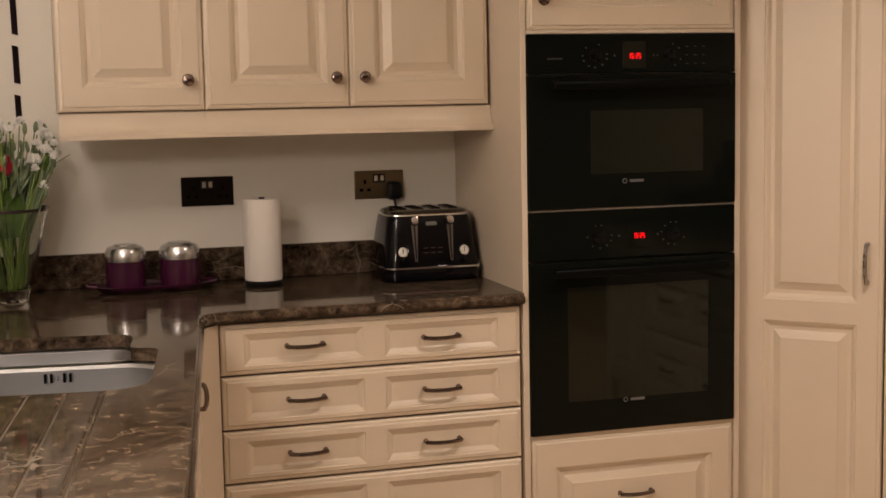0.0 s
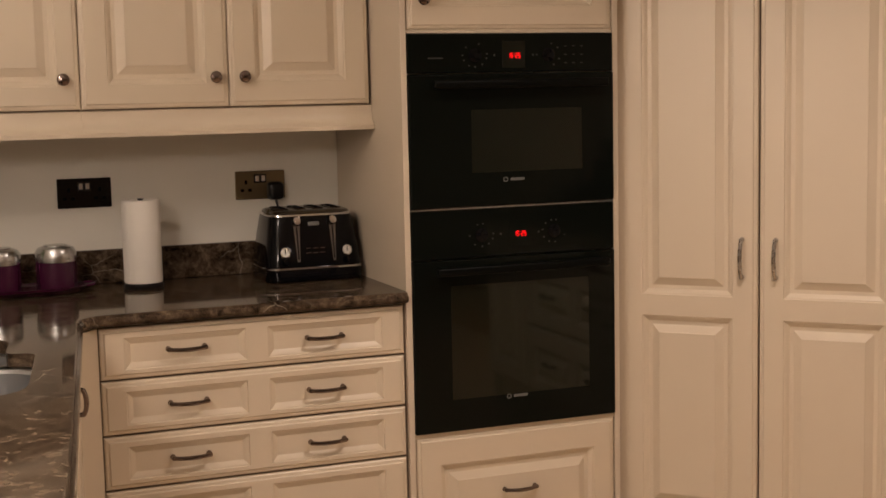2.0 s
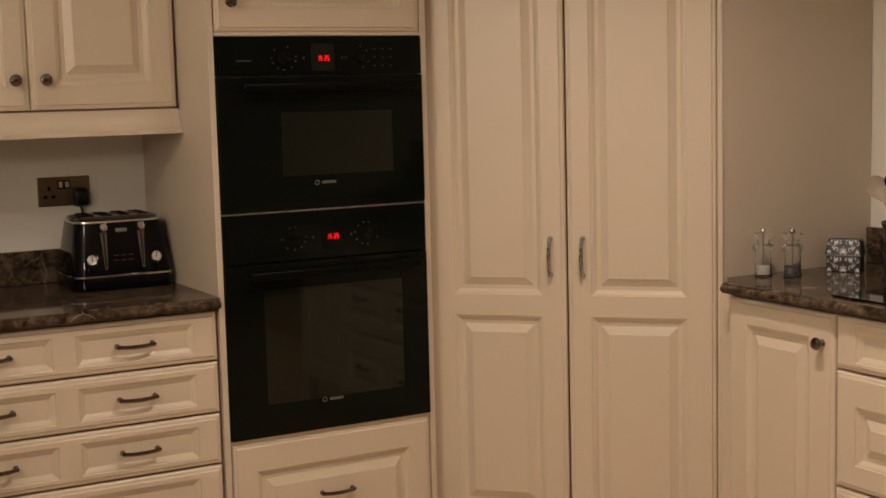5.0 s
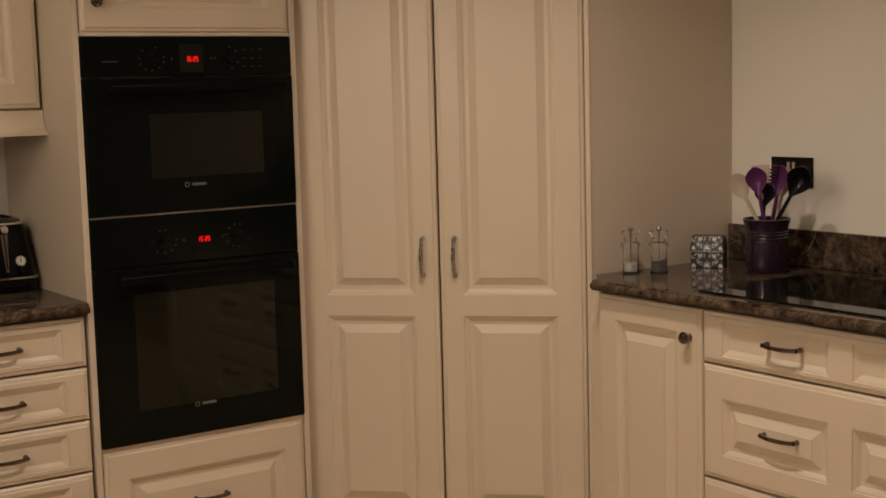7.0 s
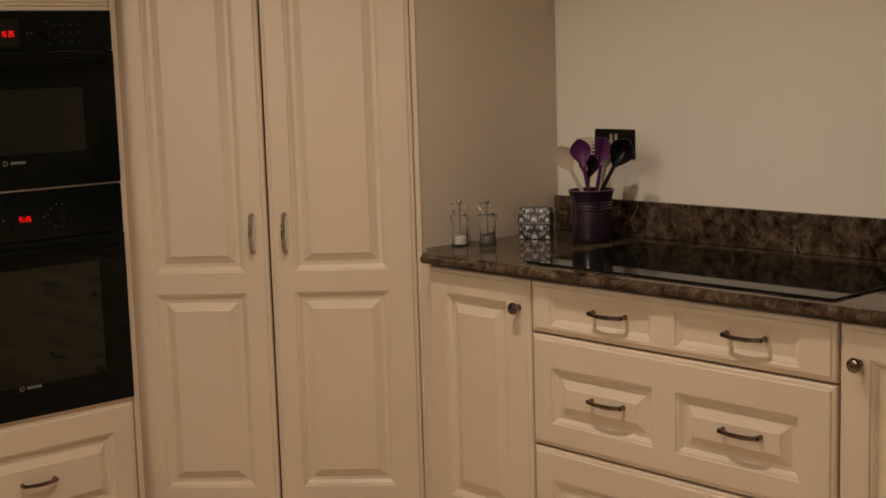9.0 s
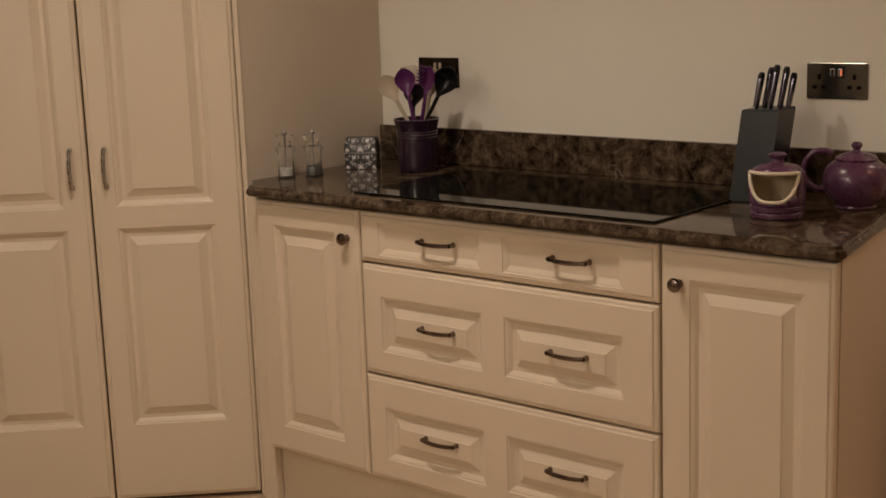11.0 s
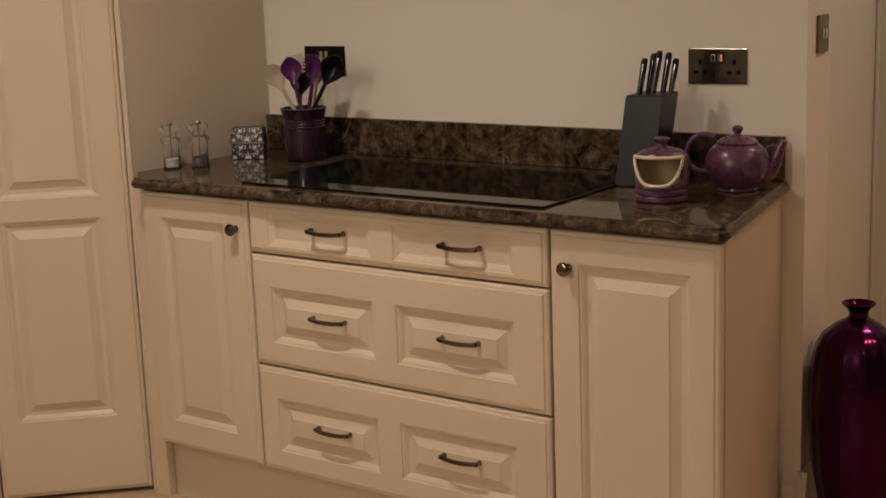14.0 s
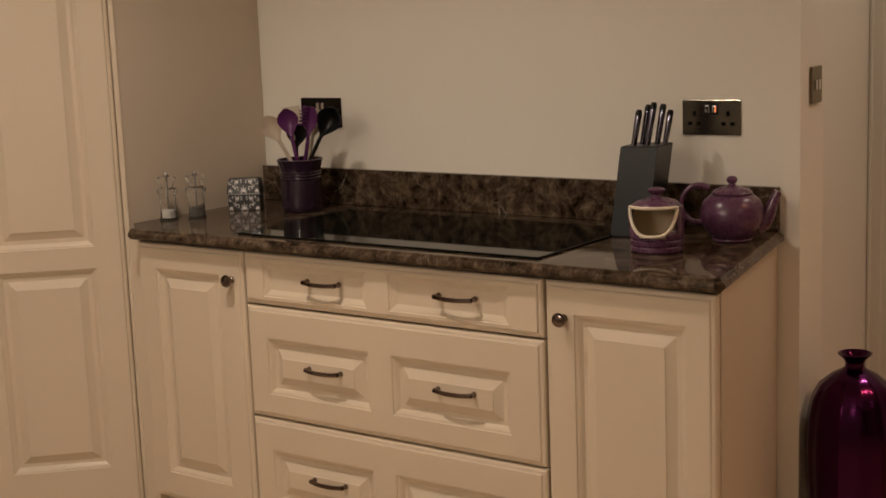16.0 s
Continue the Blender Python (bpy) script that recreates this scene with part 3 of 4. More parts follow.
# sink base units under the angled run, facing along its edge
turn = math.degrees(math.atan2(-VDIR.y, -VDIR.x))
for k, (u, w) in enumerate(((-0.63, 0.595), (-1.23, 0.595), (-1.83, 0.595))):
    p = uv_point(u, 0.014)
    g = thing("sink_cabinet", Matrix.Translation((p.x, p.y, 0)) @ pose(0, 0, 0, 0, 0, turn + 90), "cream panelled base cabinet under the sink run", "cabinet", "sink run cabinets")
    carcass(g, w, 0.16, 0.65 if k < 2 else 0.855, 0.50)
    if k == 0:
        front(g, "drawer_front", 0.002, 0.700, w - 0.004, 0.157, ((0.066, w - 0.07),), ((0.03, 0.127),), FLAT, ((0.297, 0.06),), (), True, 0.055, 0.02)
        front(g, "door", 0.002, 0.165, w - 0.004, 0.532, ((0.066, w - 0.07),), ((0.07, 0.462),), RAISED)
    else:
        front(g, "door", 0.002, 0.165, w - 0.004, 0.692, ((0.066, w - 0.07),), ((0.07, 0.622),), RAISED)
    part("plinth", cube(0, w, 0.06, 0.078, 0.0, 0.158), CREAM, g)
p, q = uv_point(-0.033, 0.0145), uv_point(-0.033, 0.05)
tagged(part("corner_post", loft([[Vector((x, y, z)) for x, y in ((p.x, p.y), (0.3965, YD + 0.004), (0.3965, YD + 0.05), (q.x, YD + 0.05), (q.x, q.y))] for z in (0.0, 0.857)]), CREAM),
       "cream corner post between base cabinets", "filler post")

# ---- wall cabinets ----
g = thing("wall_cabinet", pose(0.051, YU, 0), "cream single-door wall cabinet with a raised panel", "wall cabinet", "wall cabinets")
carcass(g, 0.361, 1.372, 2.2, 0.325)
front(g, "door", 0.001, 1.376, 0.3605, 0.82, ((0.060, 0.306),), ((0.058, 0.76),), RAISED, (), ((0.318, 0.075),))
g = thing("wall_cabinet", pose(0.4145, YU, 0), "cream double-door wall cabinet with raised panels", "wall cabinet", "wall cabinets")
carcass(g, 0.758, 1.372, 2.2, 0.325)
front(g, "door", 0.0, 1.376, 0.3745, 0.82, ((0.066, 0.316),), ((0.060, 0.76),), RAISED, (), ((0.337, 0.076),))
front(g, "door", 0.3765, 1.376, 0.3805, 0.82, ((0.0675, 0.3135),), ((0.064, 0.76),), RAISED, (), ((0.036, 0.076),))
pel = [(0.010, 1.371), (0.010, 1.354), (0.008, 1.342), (0.003, 1.331), (-0.004, 1.323), (-0.013, 1.318), (-0.0145, 1.3165), (-0.0145, 1.306), (0.022, 1.306), (0.022, 1.371)]
g = thing("pelmet", pose(0, YU, 1.306), "cream moulded light pelmet under the wall cabinets", "pelmet")
for x0, x1 in ((0.052, 0.4132), (0.4135, 1.1785)):
    part("moulding", loft([[Vector((x, y, z - 1.306)) for y, z in pel] for x in (x0, x1)]), CREAM, g, smooth=True)

# ---- hob run ----
g = thing("base_cabinet", pose(XH, 2.731, 0, 0, 0, -90), "cream base cabinet with one panelled door and a knob", "cabinet", "hob run cabinets")
carcass(g, 0.382, 0.165, 0.857, 0.53)
front(g, "door", 0.006, 0.170, 0.374, 0.684, ((0.067, 0.295),), ((0.072, 0.62),), RAISED, (), ((0.338, 0.611),))
g = thing("drawer_cabinet", pose(XH, 2.347, 0, 0, 0, -90), "cream three-drawer pan cabinet with dark bow handles", "cabinet", "hob run cabinets")
carcass(g, 0.856, 0.165, 0.857, 0.53)
cols = ((0.064, 0.381), (0.446, 0.769))
front(g, "drawer_front", 0.001, 0.727, 0.853, 0.127, cols, ((0.021, 0.104),), FLAT, ((0.252, 0.069), (0.634, 0.069)), hlen=0.1)
front(g, "drawer_front", 0.001, 0.444, 0.853, 0.278, cols, ((0.060, 0.201),), RAISED, ((0.246, 0.139), (0.625, 0.139)), hlen=0.1)
front(g, "drawer_front", 0.001, 0.170, 0.853, 0.269, cols, ((0.055, 0.192),), RAISED, ((0.244, 0.136), (0.618, 0.136)), hlen=0.1)
g = thing("base_cabinet", pose(XH, 1.488, 0, 0, 0, -90), "cream end base cabinet with one panelled door and a knob", "cabinet", "hob run cabinets")
carcass(g, 0.372, 0.165, 0.857, 0.53, inner=0.262)
front(g, "door", 0.002, 0.170, 0.384, 0.684, ((0.069, 0.322),), ((0.072, 0.617),), RAISED, (), ((0.046, 0.607),))
part("end_panel", loft([[pose(XH, 1.488, 0, 0, 0, -90).inverted() @ Vector((x, y, z)) for x, y in ((2.368, 1.114), (2.368, 1.100), (2.906, 1.205), (2.906, 1.22))] for z in (0.0, 0.858)]), PANEL, g, "cream end panel")
tagged(part("plinth", cube(2.402, 2.418, 1.116, 2.78, 0.0, 0.163), CREAM), "cream plinth below the hob cabinets", "plinth")
tagged(part("filler_strip", cube(2.375, 2.40, 2.734, 2.785, 0.0, 0.857, 0.002), CREAM), "cream filler strip beside the larder", "filler strip")

g = thing("induction_hob", pose(2.36, 2.372, ZT + 0.0005), "flat black glass induction hob set on the worktop", "hob")
part("glass_top", cube(0, 0.43, -0.865, 0, 0, 0.005, 0.002), BLACK, g)

# hood above the hob, out of sight but for its shade
g = thing("cooker_hood", pose(XW - 0.002, 1.95, 1.84), "stainless steel chimney hood above the hob", "cooker hood")
part("canopy", loft([[Vector((-x, y, z)) for x, y in ((0, -a), (d, -a), (d, a), (0, a))] for a, d, z in ((0.17, 0.42, 0.0), (0.17, 0.42, 0.05), (0.14, 0.26, 0.16))]), STEEL, g)
part("chimney", cube(-0.24, 0, -0.13, 0.13, 0.161, 0.555), STEEL, g)


# ---- sockets ----
def socket(m, plate, label, plug=False, glow_left=False):
    """Double switched socket, facing -y, centred."""
    g = thing("wall_socket", m, label, "socket", "wall sockets")
    part("plate", cube(-0.073, 0.073, -0.005, 0.0, -0.041, 0.041, 0.002), plate, g)
    for s in (-1, 1):
        if plug and s > 0:
            continue
        holes = bmesh.new()
        cx = s * 0.042
        box(holes, cx - 0.0036, cx + 0.0036, -0.0056, -0.004, 0.003, 0.0145)
        for q in (-1, 1):
            box(holes, cx + q * 0.011 - 0.0052, cx + q * 0.011 + 0.0052, -0.0056, -0.004, -0.0185, -0.0105)
        part("socket_holes", holes, MATTE_BLACK, g, "dark pin holes")
    part("switch_surround", cube(-0.0185, 0.0185, -0.0062, -0.004, 0.006, 0.031, 0.001, 1), DARK, g, "black switch surround")
    for s in (-1, 1):
        part("rocker_switch", cube(s * 0.009 - 0.0055, s * 0.009 + 0.0055, -0.0085, -0.004, 0.0095, 0.0275, 0.0015), CHROME, g, "small rocker switch")
    if glow_left:
        part("neon", cube(0.0105, 0.0142, -0.0092, -0.008, 0.012, 0.026, 0.0004, 1), ORANGE, g, "orange neon light in the switch")
    return g


socket(pose(0.450, YW - 0.0005, 1.145), PLATE, "black nickel double wall socket above the canisters")
socket(pose(0.946, YW - 0.0005, 1.146), BRONZE, "bronze double wall socket with a plug in it", plug=True)
socket(pose(XW - 0.0005, 2.553, 1.147, 0, 0, -90), PLATE, "black nickel double wall socket behind the utensils")
socket(pose(XW - 0.0005, 1.367, 1.147, 0, 0, -90), PEWTER, "pewter double wall socket above the teapot", glow_left=True)
g = thing("light_switch", pose(3.02, 1.1635, 1.215, 0, 0, 5.4), "steel light switch plate on the wall end", "switch")
part("plate", cube(-0.042, 0.042, -0.006, 0, -0.042, 0.042, 0.002), BRONZE, g)
for s in (-1, 1):
    part("rocker_switch", cube(s * 0.012 - 0.006, s * 0.012 + 0.006, -0.010, -0.005, -0.012, 0.012, 0.0015), CHROME, g)

g = thing("power_plug", pose(0.988, YW - 0.006, 1.128), "black three-pin plug with its lead to the toaster", "plug")
part("plug_body", loft([[Vector((p.x, -d, p.y)) for p in rounded_rect(w, h, 0.012, 0)] for w, h, d in ((0.046, 0.052, 0.0), (0.046, 0.052, 0.016), (0.04, 0.046, 0.026), (0.03, 0.036, 0.03))]), DARK, g, smooth=True)
part("lead", tube([(0.0, -0.012, -0.026), (0.002, -0.02, -0.045), (0.01, -0.035, -0.075), (0.016, -0.05, -0.12), (0.02, -0.06, -0.19), (0.02, -0.08, -0.226)], 0.0036, 8), DARK, g, smooth=True)

# ---- toaster ----
g = thing("toaster", pose(1.033, 3.745, ZT, 0, 0, -2) @ Matrix.Diagonal((0.905, 0.95, 0.985, 1)), "gloss black four-slice toaster with chrome trim", "toaster")
part("base", loft([rounded_rect(0.292, 0.25, 0.04, 0.0), rounded_rect(0.302, 0.262, 0.045, 0.006), rounded_rect(0.306, 0.266, 0.045, 0.03), rounded_rect(0.30, 0.26, 0.045, 0.036)]), GLOSS_BLACK, g, smooth=True)
part("lower_trim", loft([rounded_rect(0.304, 0.264, 0.045, 0.0362), rounded_rect(0.314, 0.274, 0.047, 0.037), rounded_rect(0.314, 0.274, 0.047, 0.042), rounded_rect(0.30, 0.26, 0.045, 0.0435)]), CHROME, g, "chrome trim", smooth=True)
part("body", loft([rounded_rect(0.298, 0.258, 0.045, 0.044), rounded_rect(0.294, 0.25, 0.045, 0.07), rounded_rect(0.276, 0.222, 0.045, 0.13), rounded_rect(0.262, 0.2, 0.042, 0.172), rounded_rect(0.258, 0.194, 0.04, 0.18)]), GLOSS_BLACK, g, smooth=True)
part("upper_trim", loft([rounded_rect(0.258, 0.194, 0.04, 0.1805), rounded_rect(0.264, 0.2, 0.042, 0.182), rounded_rect(0.262, 0.198, 0.042, 0.186), rounded_rect(0.248, 0.184, 0.038, 0.189)]), CHROME, g, "chrome trim", smooth=True)
part("top", loft([rounded_rect(0.248, 0.184, 0.038, 0.1892), rounded_rect(0.24, 0.176, 0.036, 0.195), rounded_rect(0.222, 0.158, 0.034, 0.198)]), PEWTER, g, smooth=True)
for sx in (-0.081, -0.027, 0.027, 0.081):
    part("bread_slot", cube(sx - 0.015, sx + 0.015, -0.064, 0.064, 0.1975, 0.2005, 0.001, 1), NICKEL, g, "chrome-rimmed slot")
    part("slot_opening", cube(sx - 0.0135, sx + 0.0135, -0.06, 0.06, 0.1985, 0.2010), MATTE_BLACK, g, "dark slot")
lean = 12
for sx in (-0.054, 0.057):
    m = Matrix.Translation((sx, -0.122, 0.055)) @ Matrix.Rotation(radians(-lean), 4, "X")
    part("lever_slide", prism([(-0.004, 0), (0.004, 0), (0.011, 0.114), (0.005, 0.126), (-0.005, 0.126), (-0.011, 0.114)], -0.008, 0.004), LEVER, g, "chrome lever slide", m)
    part("lever_track", cube(-0.0022, 0.0022, -0.0088, -0.006, 0.006, 0.098), DARK, g, at=m)
    part("lever", lathe([(0, 0), (0.011, 0), (0.013, 0.004), (0.013, 0.012), (0.010, 0.017), (0, 0.018)], 20, None, m @ pose(0, -0.008, 0.113, 90)), CHROME, g, "chrome lever knob", smooth=True)
for sx in (-0.095, 0.097):
    m = Matrix.Translation((sx, -0.1225, 0.083)) @ Matrix.Rotation(radians(90 - lean), 4, "X")
    part("dial_ring", lathe([(0.0118, 0), (0.0148, 0.001), (0.0148, 0.006), (0.0118, 0.007), (0.0118, 0)], 28, None, m), CHROME, g, smooth=True)
    part("dial_face", lathe([(0, 0), (0.012, 0), (0.012, 0.005), (0, 0.005)], 28, None, m), WHITE_DIAL, g, "white dial face")
    part("dial_pointer", box(bmesh.new(), -0.0012, 0.0012, -0.003, 0.010, 0.0052, 0.0062), DARK, g, at=m)
    m2 = Matrix.Translation((sx, -0.1285, 0.058)) @ Matrix.Rotation(radians(90 - 8), 4, "X")
    part("dial_knob", lathe([(0, 0), (0.010, 0), (0.010, 0.008), (0.007, 0.013), (0, 0.013)], 20, None, m2), GLOSS_BLACK, g, smooth=True)
m = Matrix.Translation((0.0, -0.104, 0.160)) @ Matrix.Rotation(radians(-lean), 4, "X")
part("badge", cube(-0.017, 0.017, -0.003, 0.003, -0.0055, 0.0055, 0.002), WHITE_MARK, g, "pale oval maker's badge", m)
for row in range(3):
    for sx in (-0.022, 0.0, 0.022):
        m = Matrix.Translation((sx, -0.1215, 0.067 + row * 0.013)) @ Matrix.Rotation(radians(-lean), 4, "X")
        part("button", cube(-0.008, 0.008, -0.003, 0.002, -0.002, 0.002, 0.001, 1), NICKEL, g, at=m)

# ---- kitchen roll ----
g = thing("kitchen_roll", pose(0.577, 3.742, ZT), "white kitchen paper roll on a black stand", "kitchen roll")
part("stand_base", lathe([(0, 0), (0.052, 0), (0.054, 0.003), (0.054, 0.010), (0.05, 0.014), (0, 0.015)], 40), DARK, g, smooth=True)
roll = lathe([(0.02, 0.016), (0.0495, 0.016), (0.051, 0.02), (0.051, 0.234), (0.0495, 0.238), (0.02, 0.238), (0.02, 0.016)], 48)
part("paper_roll", roll, PAPER, g, smooth=True)
part("loose_sheet", loft([[Vector((0.0511 * math.cos(a), 0.0511 * math.sin(a), z)) for a in [radians(175 + 8 * k) for k in range(6)]] +
                          [Vector((0.0518 * math.cos(a), 0.0518 * math.sin(a), z)) for a in [radians(215 - 8 * k) for k in range(6)]] for z in (0.018, 0.236)]), PAPER, g)
part("post", lathe([(0, 0.015), (0.007, 0.015), (0.007, 0.2395), (0.009, 0.2405), (0.009, 0.242), (0, 0.243)], 16), DARK, g, smooth=True)

# ---- canisters on a tray ----
g = thing("tray", pose(0.277, 3.762, ZT), "plum plastic oval tray holding two canisters", "tray")
part("dish", loft([rounded_rect(0.25, 0.10, 0.049, 0.0), rounded_rect(0.29, 0.135, 0.067, 0.008), rounded_rect(0.315, 0.155, 0.077, 0.020), rounded_rect(0.311, 0.151, 0.075, 0.021), rounded_rect(0.27, 0.12, 0.059, 0.010)]), PLUM, g, smooth=True)
for s in (-1, 1):
    part("grip", tube([(s * 0.146, -0.03, 0.019), (s * 0.168, -0.022, 0.021), (s * 0.174, 0, 0.022), (s * 0.168, 0.022, 0.021), (s * 0.146, 0.03, 0.019)], 0.0045, 8), PLUM, g, smooth=True)
for cx in (0.209, 0.352):
    g = thing("canister", pose(cx, 3.765, ZT + 0.0105), "plum canister with a domed steel lid", "canister", "canisters on the tray")
    part("jar", lathe([(0, 0), (0.05, 0), (0.0525, 0.003), (0.0535, 0.02), (0.0535, 0.074), (0, 0.074)], 40), PLUM, g, smooth=True)
    part("lid", lathe([(0.052, 0.0742), (0.0545, 0.0745), (0.0545, 0.086), (0.053, 0.1), (0.047, 0.11), (0.036, 0.1145), (0.03, 0.1155), (0.03, 0.118), (0.018, 0.119), (0, 0.1185)], 40), STEEL, g, "domed brushed steel lid", smooth=True)

# ---- flowers ----
FX, FY = -0.082, 3.70
g = thing("flower_vase", pose(FX, FY, ZT), "flared clear glass vase with a dark patterned band", "vase")
part("glass_body", lathe([(0, 0), (0.036, 0), (0.04, 0.004), (0.042, 0.016), (0.055, 0.06), (0.071, 0.12), (0.088, 0.19), (0.099, 0.237), (0.102, 0.243), (0.0975, 0.243), (0.081, 0.19), (0.064, 0.12), (0.047, 0.06), (0.034, 0.034), (0, 0.03)], 32), CRYSTAL, g, smooth=True)
part("rim_band", lathe([(0.0985, 0.234), (0.1005, 0.2345), (0.1035, 0.2425), (0.1005, 0.2425), (0.0985, 0.234)], 32), material("dark_silver_band", (0.2, 0.15, 0.14), 0.2, 0.8), g, "dark band at the rim", smooth=True)
g = thing("bouquet", pose(FX, FY, ZT + 0.03), "bunch of white carnations and red tulips on green stems", "flowers")
rr = random.Random(4)


def leaf_mesh(a, b, width, bm):
    """A curved blade from a to b."""
    a, b = Vector(a), Vector(b)
    d = b - a
    side = d.cross(Vector((0.2, -1, 0.3))).normalized()
    out = d.cross(side).normalized()
    rows = []
    for k in range(8):
        t = k / 7
        w = width * math.sin(math.pi * (0.12 + 0.88 * t)) ** 0.8
        c = a + d * t + out * 0.02 * math.sin(math.pi * t)
        rows.append([bm.verts.new(c - side * w), bm.verts.new(c + out * 0.004), bm.verts.new(c + side * w)])
    for p, q in zip(rows, rows[1:]):
        for k in range(2):
            bm.faces.new((p[k], p[k + 1], q[k + 1], q[k]))
    return bm


def blossom(c, r, bm, frilly=True):
    """A carnation head: many ruffled petals round c."""
    for k in range(26 if frilly else 9):
        a = rr.random() * 2 * math.pi
        tilt = rr.random() * 2.0
        d = Vector((math.cos(a) * math.sin(tilt), math.sin(a) * math.sin(tilt), math.cos(tilt)))
        s = d.cross(Vector((0.3, 0.5, 0.8))).normalized() * r * 0.42
        base = Vector(c) - Vector((0, 0, r * 0.5))
        tip = Vector(c) + d * r * rr.uniform(0.75, 1.1)
        n = d.cross(s).normalized() * r * 0.14
        v = [bm.verts.new(p) for p in (base, tip - s + n, tip - s * 0.4 - n, tip + s * 0.3 + n, tip + s - n)]
        bm.faces.new((v[0], v[1], v[2]))
        bm.faces.new((v[0], v[2], v[3]))
        bm.faces.new((v[0], v[3], v[4]))
    return bm


tips = []
for k in range(92):
    z = rr.uniform(0.25, 0.428)
    x, y = rr.uniform(-0.15, 0.135) * (0.6 + 0.4 * z / 0.43), rr.uniform(-0.1, 0.1)
    if z > 0.36 and x > 0.11:
        z -= 0.05
    tips.append((x, y, z))
for k, (x, y, z) in enumerate(tips):
    bx, by = x * 0.18 + rr.uniform(-0.015, 0.015), y * 0.2
    mid = (x * 0.42, y * 0.45, z * 0.5)
    if k % 3:
        part("stem", tube([(x * 0.42, y * 0.45, z * 0.5), (x * 0.6, y * 0.62, z * 0.66), (x * 0.8, y * 0.8, z * 0.82), (x, y, z)], [0.002, 0.002, 0.0018, 0.0016], 6), PALE_LEAF, g, smooth=True)
    else:
        part("stem", tube([(bx, by, 0.002), mid, (x * 0.78, y * 0.8, z * 0.8), (x, y, z)], [0.0036, 0.0032, 0.0022, 0.0018], 6), STEM, g, smooth=True)
    if k % 5 in (0, 1, 3):
        part("carnation", blossom((x, y, z + 0.012), rr.uniform(0.010, 0.017), bmesh.new()), PETAL, g, "ruffled white carnation head")
    else:
        part("bud", lathe([(0, -0.012), (0.0045, -0.007), (0.006, 0.004), (0.0045, 0.015), (0.002, 0.02), (0, 0.021)], 8, None, pose(x, y, z, rr.uniform(-20, 20), rr.uniform(-20, 20))), PALE_LEAF, g, "closed green bud", smooth=True)
    for _ in range(0 if x > 0.08 and z < 0.35 else 2):
        part("leaf", leaf_mesh((x * 0.6, y * 0.62, z * 0.62), (x * 0.95 + rr.uniform(-0.035, 0.035), y * 0.9 + rr.uniform(-0.02, 0.02), z * rr.uniform(0.72, 0.98)), rr.uniform(0.0045, 0.009), bmesh.new()), LEAF if k % 4 == 1 else PALE_LEAF, g)
for x, y, z, w in ((-0.03, -0.09, 0.30, 0.026), (0.03, -0.1, 0.255, 0.024), (-0.09, -0.07, 0.3, 0.03), (0.0, -0.1, 0.27, 0.022)):
    part("tulip_leaf", leaf_mesh((x * 0.5, y * 0.5, 0.14), (x, y, z), w, bmesh.new()), LEAF, g, "broad green tulip leaf")
for x, y, z in ((-0.068, -0.1, 0.315), (-0.075, -0.09, 0.275), (0.0, -0.06, 0.32)):
    part("stem", tube([(x * 0.2, y * 0.2, 0.004), (x * 0.6, y * 0.6, z * 0.5), (x, y, z - 0.02)], 0.003, 6), LEAF, g, smooth=True)
    part("tulip", lathe([(0, -0.022), (0.012, -0.018), (0.018, -0.004), (0.018, 0.01), (0.013, 0.026), (0.006, 0.03), (0.004, 0.022), (0, 0.02)], 12, None, pose(x, y, z)), RED, g, "red tulip head", smooth=True)
part("twig", tube([(0.05, 0.0, 0.24), (0.085, 0.0, 0.29), (0.125, 0.0, 0.325), (0.16, 0.0, 0.345)], [0.002, 0.0017, 0.0013, 0.001], 6), LEAF, g)

# narrow glazed strip in the wall beside the cabinets
g = tagged(thing("window_1", pose(-0.045, YW - 0.001, 0), "narrow strip of dark night panes in a cream frame", "window", kind="structure"))
for z0, z1 in ((1.345, 1.425), (1.452, 1.556), (1.582, 1.70), (1.728, 1.84)):
    part("pane", prism([(-0.008, z0 + 0.004), (0.008, z0), (0.006, z1 - 0.004), (-0.010, z1)], -0.003, 0.0), NIGHT, g)

